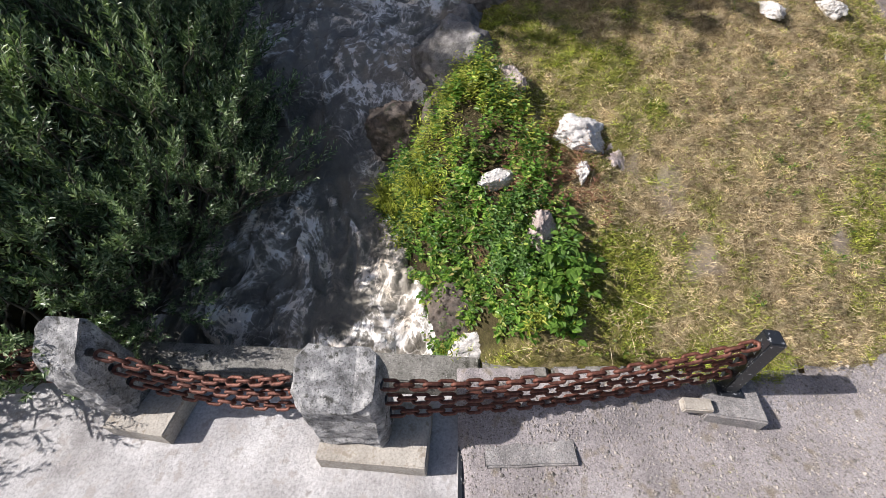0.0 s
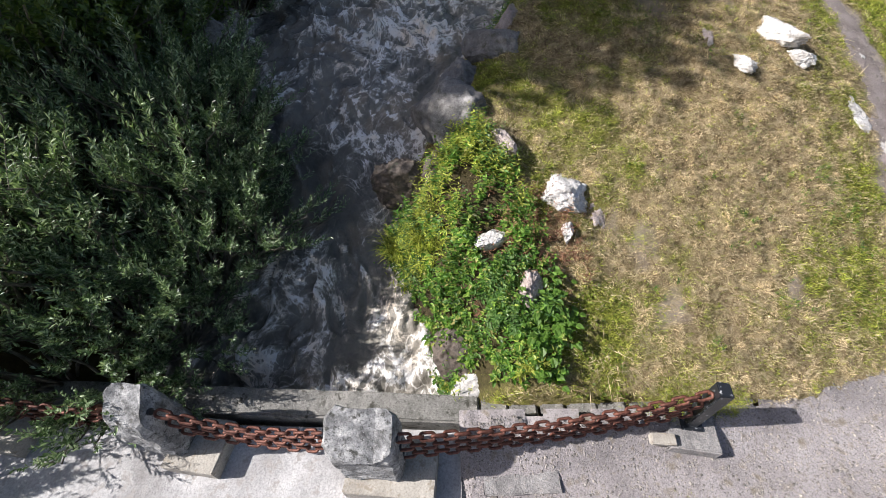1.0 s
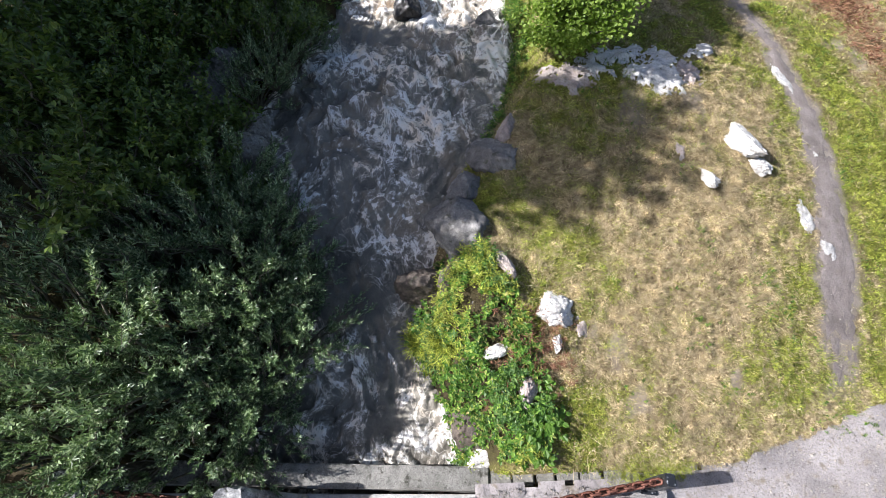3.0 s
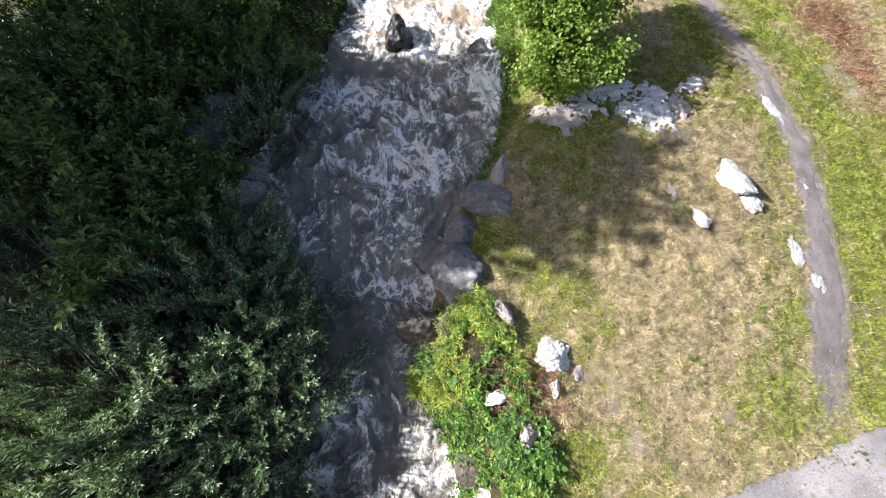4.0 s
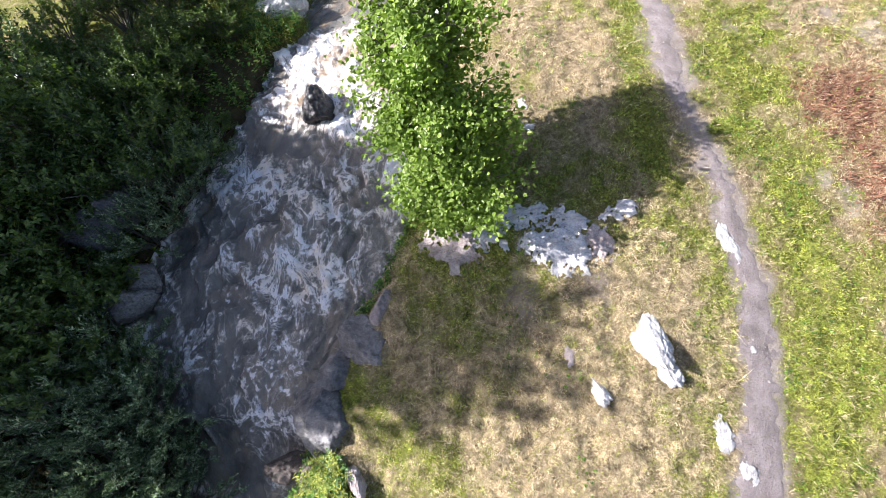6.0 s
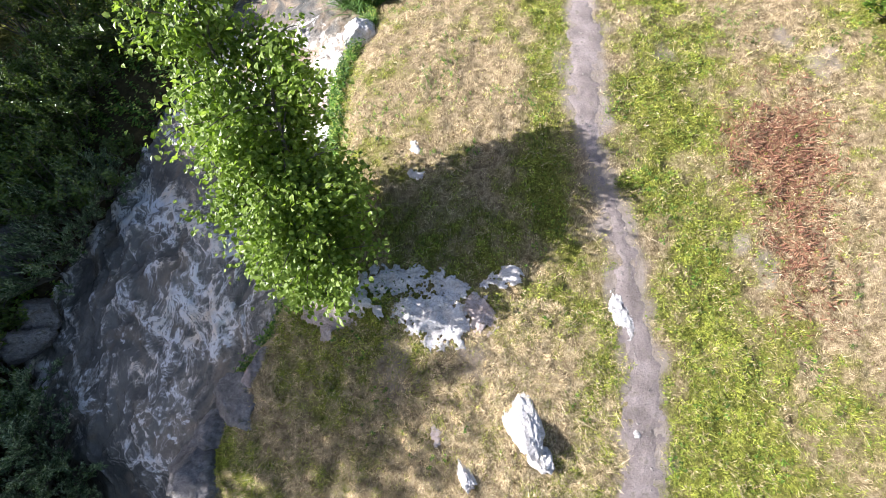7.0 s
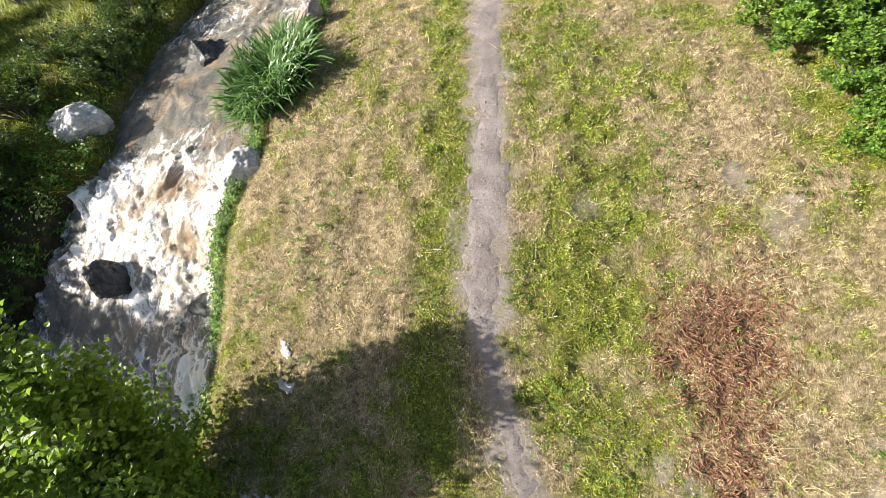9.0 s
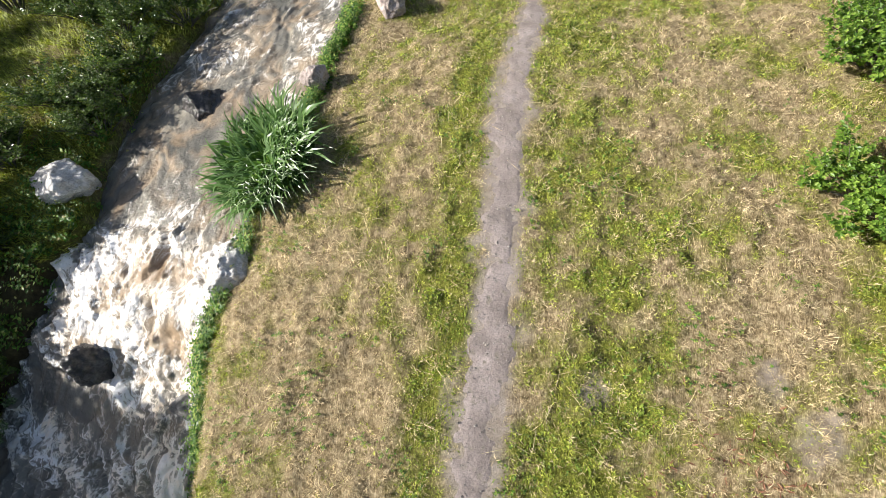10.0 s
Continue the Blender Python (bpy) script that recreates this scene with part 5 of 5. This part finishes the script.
def blade_clump(x, y, n, height, spread, width, mat, name, label):
    """Long arching blades, each a strip of four pieces."""
    z = float(ground_height(x, y))
    a = rng.uniform(0, 2 * np.pi, n)
    r0 = np.sqrt(rng.uniform(0, 1, n)) * spread * 0.45
    out = np.stack([np.cos(a), np.sin(a), np.zeros(n)], 1)
    a2 = a + rng.normal(0, 1.1, n)
    way = np.stack([np.cos(a2), np.sin(a2), np.zeros(n)], 1)
    h = height * rng.uniform(0.6, 1.15, n)
    reach = spread * rng.uniform(0.05, 0.75, n)
    side = np.stack([-np.sin(a2), np.cos(a2), np.zeros(n)], 1)
    rows = []
    for u in (0, 0.25, 0.5, 0.75, 1.0):
        c = out * r0[:, None] + way * (reach * u ** 1.8)[:, None] + np.array([0, 0, 1.0]) * (h * (u - 0.42 * u ** 3))[:, None]
        w = width * (1 - u ** 2) + 0.001
        rows += [c - side * w / 2, c + side * w / 2]
    v = np.stack(rows, 1).reshape(-1, 3)
    k = np.arange(n)[:, None] * 10
    f = np.concatenate([k + np.array([[2 * j, 2 * j + 1, 2 * j + 3, 2 * j + 2]]) for j in range(4)])
    ob = part(name, mesh_of(name, v, f), mat, at=pose(x, y, z))
    return tagged(ob, label, "plant")


def blade_form(height, reach, width, twist):
    u = np.linspace(0, 1, 6)
    c = np.stack([reach * u ** 1.7, twist * u ** 2, height * (u - 0.40 * u ** 3)], 1)
    w = width * (1 - u ** 2.2) / 2 + 0.0012
    v = np.concatenate([c + np.stack([0 * u, -w, 0 * u], 1), c + np.stack([0 * u, w, 0.35 * w], 1)])
    f = [(k, k + 1, k + 7, k + 6) for k in range(5)]
    me = mesh_of("blade", v, f, None, True)
    me.materials.append(IRIS)
    return me


iris = thing("iris_clump", pose(1.55, 11.52, float(ground_height(1.60, 11.50)) - 0.02) @ Matrix.Scale(1.25, 4), "dense dark green clump of sword-leaved iris", "plant")
BLADES = [blade_form(0.52, 0.40, 0.044, 0.10), blade_form(0.60, 0.34, 0.042, -0.09), blade_form(0.42, 0.46, 0.044, -0.12), blade_form(0.66, 0.20, 0.040, 0.07)]
for k in range(298):
    a, r = rng.uniform(0, 360), 0.52 * math.sqrt(rng.uniform(0, 1))
    x, y = r * math.cos(radians(a)), r * math.sin(radians(a))
    drop = float(ground_height(1.60 + x, 11.50 + y)) - float(ground_height(1.60, 11.50))
    drop = max(drop, -0.12)
    part("blade", BLADES[k % 4], None, iris, at=pose(x, y, drop, rng.uniform(-8, 8), 0, a + rng.normal(0, 55)) @ Matrix.Scale(rng.uniform(0.65, 1.08), 4))
n = 900
a, turn = rng.uniform(0, 2 * np.pi, n), rng.normal(0, 0.9, n)
r0 = 0.5 * np.sqrt(rng.uniform(0, 1, n))
foot = np.stack([np.cos(a) * r0, np.sin(a) * r0, np.maximum(-0.12, ground_height(1.60 + np.cos(a) * r0, 11.50 + np.sin(a) * r0) - float(ground_height(1.60, 11.50)))], 1)
way = np.stack([np.cos(a + turn), np.sin(a + turn), np.zeros(n)], 1)
side = np.stack([-np.sin(a + turn), np.cos(a + turn), 0.3 + np.zeros(n)], 1)
tall, reach, rows = rng.uniform(0.36, 0.66, n), rng.uniform(0.08, 0.36, n), []
for u in (0, 0.3, 0.6, 0.8, 1.0):
    c = foot + way * (reach * u ** 1.8)[:, None] + np.array([0, 0, 1.0]) * (tall * (u - 0.42 * u ** 3))[:, None]
    rows += [c - side * 0.012 * (1.02 - u ** 2), c + side * 0.012 * (1.02 - u ** 2)]
k = np.arange(n)[:, None] * 10
part("inner_growth", mesh_of("inner_growth", np.stack(rows, 1).reshape(-1, 3), np.concatenate([k + np.array([[2 * j, 2 * j + 1, 2 * j + 3, 2 * j + 2]]) for j in range(4)])), IRIS, iris)
blade_clump(-0.45, 3.05, 260, 0.32, 0.34, 0.008, GRASS, "grass_tuft", "bright green tuft of grass hanging over the water")
blade_clump(-0.15, 2.95, 220, 0.30, 0.32, 0.008, GRASS, "grass_tuft", "bright green tuft of grass hanging over the water")
blade_clump(0.02, 1.86, 60, 0.20, 0.16, 0.007, GRASS, "grass_tuft", "thin green tuft of grass behind the coping")

SHRUB_FORMS = [bush_meshes(44, 1.1, 0.85, 15, 14, 0.072, 0.052, 0.7, 0.55, True) for _ in range(2)]
for k, (x, y, s, tall) in enumerate([(8.0, 11.3, 0.88, 0.75), (8.30, 10.5, 0.84, 0.75), (8.45, 9.75, 0.84, 0.78), (8.65, 9.1, 0.78, 0.75), (8.9, 8.5, 0.70, 0.7), (8.4, 13.0, 0.88, 0.8),
                                     (8.7, 12.1, 0.7, 0.9), (9.3, 11.2, 1.1, 1.0), (9.4, 14.2, 1.2, 1.1), (9.9, 12.9, 1.2, 1.2), (9.7, 10.0, 1.0, 1.0)]):
    shrub("hedge_bush", SHRUB_FORMS[k % 2], BOX, pose(x, y, float(ground_height(x, y)) - 0.08, -0.45 * upslope(y)) @ pose(0, 0, 0, 0, 0, 57 * k) @ Matrix.Diagonal((s, s, s * tall, 1)),
          "rounded bright green bush at the edge of the meadow", "bush", "bushes at the meadow edge")


# ---------------------------------------------------------------- grass
def scatter(n, x0, x1, y0, y1):
    return rng.uniform(x0, x1, n), rng.uniform(y0, y1, n)


def grass_sheet(name, n, chance, length, width, lean, mat, label, area=(-0.9, 10.5, 1.55, 16.5), far=False):
    x, y = scatter(n, *area)
    blocked = step(0.15, 0.95, path_cover(x, y)) * (0.94 - 0.28 * step(9.3, 10.2, y)) + gravel_cover(x, y) * 0.96 + 0.97 * stone_cover(x, y) + 0.75 * dust_cover(x, y)
    ok = ((x < bank_left(y) + 0.02) if far else (x > bank_right(y) - 0.05)) & (rng.uniform(0, 1, n) < chance(x, y) * (1 - np.clip(blocked, 0, 1)))
    x, y = x[ok], y[ok]
    m = len(x)
    a = rng.uniform(0, 2 * np.pi, m) + 0.6 * fbm(x, y, 66)
    tilt = np.clip(rng.normal(lean, 0.3, m), 0.02, 1.5)
    d = np.stack([np.cos(a), np.sin(a), tilt], 1)
    p = np.stack([x, y, ground_height(x, y) - 0.004], 1)
    ln = length * rng.uniform(0.5, 1.3, m)
    up = rnd_dirs(m) * 0.4 + [0, 0, 1.0]
    ob = part(name, mesh_of(name, *leaf_arrays(p, d, up, ln, width, 0.2, 0.4)), mat)
    return tagged(ob, label, "grass", kind="stuff")


def tussocks(name, n, blades, chance, length, width, mat, label):
    """Small clumps of blades that spread from one root."""
    x, y = scatter(n, -0.4, 9.5, 1.7, 16.0)
    blocked = step(0.1, 0.8, path_cover(x, y)) + gravel_cover(x, y) + stone_cover(x, y) + 0.8 * dust_cover(x, y)
    ok = (x > bank_right(y) + 0.1) & (rng.uniform(0, 1, n) < chance(x, y) * (1 - np.clip(blocked, 0, 1)))
    x, y = np.repeat(x[ok], blades), np.repeat(y[ok], blades)
    m = len(x)
    size = np.repeat(rng.uniform(0.6, 1.25, m // blades), blades) * length
    a = rng.uniform(0, 2 * np.pi, m)
    d = np.stack([np.cos(a), np.sin(a), rng.uniform(0.15, 1.3, m)], 1)
    r = rng.uniform(0, 0.25, m) * size
    p = np.stack([x + np.cos(a) * r, y + np.sin(a) * r, ground_height(x, y) - 0.004], 1)
    up = rnd_dirs(m) * 0.3 + [0, 0, 1.0]
    ob = part(name, mesh_of(name, *leaf_arrays(p, d, up, size * rng.uniform(0.7, 1.2, m), width, 0.2, 0.4)), mat)
    return tagged(ob, label, "grass", kind="stuff")


def bare(x, y):
    return 1 - np.clip(1.3 * herb_cover(x, y), 0, 0.9)


def tufty(x, y, seed):
    return step(0.42, 0.60, fbm(x * 7, y * 7, seed, 3))


grass_sheet("dry_grass", 760000, lambda x, y: bare(x, y) * (1 - 0.8 * green_cover(x, y)) * (0.15 + 0.85 * tufty(x, y, 67)), 0.048, 0.0036, 0.36, STRAW, "matted dry straw-coloured grass")
grass_sheet("green_grass", 740000, lambda x, y: bare(x, y) * (0.06 + 0.94 * green_cover(x, y)) * (1 - 0.8 * red_cover(x, y)) * (0.15 + 0.85 * tufty(x, y, 69)), 0.036, 0.0050, 0.8, GRASS, "short green grass of the meadow")
grass_sheet("tall_tufts", 230000, lambda x, y: bare(x, y) * step(0.60, 0.72, fbm(x * 7, y * 7, 88, 2)), 0.065, 0.0038, 0.7, STRAW, "standing tufts of dry grass")
tussocks("straw_tussocks", 24000, 10, lambda x, y: bare(x, y) * (1 - 0.6 * green_cover(x, y)) * (0.3 + 0.7 * tufty(x, y, 71)), 0.052, 0.0036, STRAW, "small tussocks of dry grass")
tussocks("green_tussocks", 24000, 10, lambda x, y: bare(x, y) * (0.15 + 0.85 * green_cover(x, y)) * (1 - 0.8 * red_cover(x, y)), 0.048, 0.0050, GRASS, "small tussocks of green grass")
grass_sheet("near_straw", 420000, lambda x, y: bare(x, y) * (1 - 0.7 * green_cover(x, y)) * (0.35 + 0.65 * tufty(x, y, 75)), 0.055, 0.0032, 0.22, STRAW, "matted fallen straw on the mown meadow", (0.6, 5.2, 1.6, 6.2))
grass_sheet("near_green", 260000, lambda x, y: bare(x, y) * (0.12 + 0.88 * green_cover(x, y)) * (0.25 + 0.75 * tufty(x, y, 76)), 0.042, 0.0045, 0.7, GRASS, "short green grass near the bridge", (0.2, 6.0, 1.6, 6.2))
grass_sheet("clover", 420000, lambda x, y: bare(x, y) * step(0.45, 1.0, green_cover(x, y)) * (0.1 + 0.9 * tufty(x, y, 70)), 0.030, 0.024, 0.35, CLOVER, "low green clover in the meadow grass")
grass_sheet("long_straw", 16000, lambda x, y: bare(x, y) * step(0.50, 0.62, fbm(x * 1.2, y * 1.2, 68)), 0.22, 0.0042, 0.12, STRAW, "long fallen straw stalks")
grass_sheet("gravel_grass", 60000, lambda x, y: np.clip(spot(x, y, 1.75, 0.80, 0.22, 0.12) + spot(x, y, 0.75, 0.75, 0.15, 0.08) + spot(x, y, 2.15, 1.55, 0.3, 0.1), 0, 1) * (0.3 + 0.7 * tufty(x, y, 87)) * 9,
            0.035, 0.004, 0.6, GRASS, "thin dry grass growing in the gravel", (0.4, 2.6, 0.5, 1.8))
grass_sheet("straw_swath", 26000, lambda x, y: np.clip(spot(x, y, 2.9, 10.3, 0.6, 0.5) + spot(x, y, 2.2, 12.0, 0.35, 0.5) + 0.7 * spot(x, y, 3.3, 7.9, 0.5, 0.5) + 0.7 * spot(x, y, 2.6, 8.9, 0.4, 0.6), 0, 1) * step(0.42, 0.62, fbm(x * 5, y * 5, 89, 3)),
            0.15, 0.0044, 0.14, STRAW, "pale swath of cut straw left on the meadow", (1.5, 4.3, 7.0, 13.0))
grass_sheet("bank_grass", 90000, lambda x, y: (0.25 + 0.75 * tufty(x, y, 93)) * np.maximum(step(-3.4, -2.8, x), step(11.6, 12.4, y)), 0.16, 0.011, 0.9, GRASS, "long bright grass on the far bank", (-6.0, -0.6, 10.0, 17.0), True)
grass_sheet("dry_herbs", 30000, lambda x, y: red_cover(x, y), 0.07, 0.016, 0.5, REDPLANT, "reddish-brown dried herbs in the meadow", (5.8, 8.0, 6.0, 10))


# loose stones on the gravel
def pebbles(name, n, size, area, cover, label):
    x, y = scatter(n, *area)
    ok = cover(x, y) > 0.5
    x, y = x[ok], y[ok]
    m = len(x)
    r = (rng.gamma(2.2, 0.0026, m) + 0.003) * size
    z = np.maximum(ground_height(x, y), -0.02) + 0.012
    corners = np.array([(1, 0, 0), (0, 1, 0), (-1, 0, 0), (0, -1, 0), (0, 0, 0.7), (0, 0, -0.7)], float)
    v = corners[None] * rng.uniform(0.7, 1.3, (m, 6, 1)) * r[:, None, None]
    a = rng.uniform(0, 2 * np.pi, m)
    c, sn = np.cos(a)[:, None], np.sin(a)[:, None]
    v = np.stack([v[:, :, 0] * c - v[:, :, 1] * sn + x[:, None], v[:, :, 0] * sn + v[:, :, 1] * c + y[:, None], v[:, :, 2] + z[:, None]], -1).reshape(-1, 3)
    tri = np.array([(0, 1, 4), (1, 2, 4), (2, 3, 4), (3, 0, 4), (1, 0, 5), (2, 1, 5), (3, 2, 5), (0, 3, 5)])
    f = (np.arange(m)[:, None, None] * 6 + tri[None]).reshape(-1, 3)
    ob = part(name, mesh_of(name, v, f), PEBBLE)
    return tagged(ob, label, "gravel", kind="stuff")


pebbles("loose_stones", 26000, 0.72, (0.12, 5.0, 0.2, 2.1), gravel_cover, "loose grey and reddish stones on the gravel")
pebbles("path_stones", 9000, 0.55, (4.1, 5.5, 2.4, 15.0), path_cover, "small loose stones on the trodden footpath")
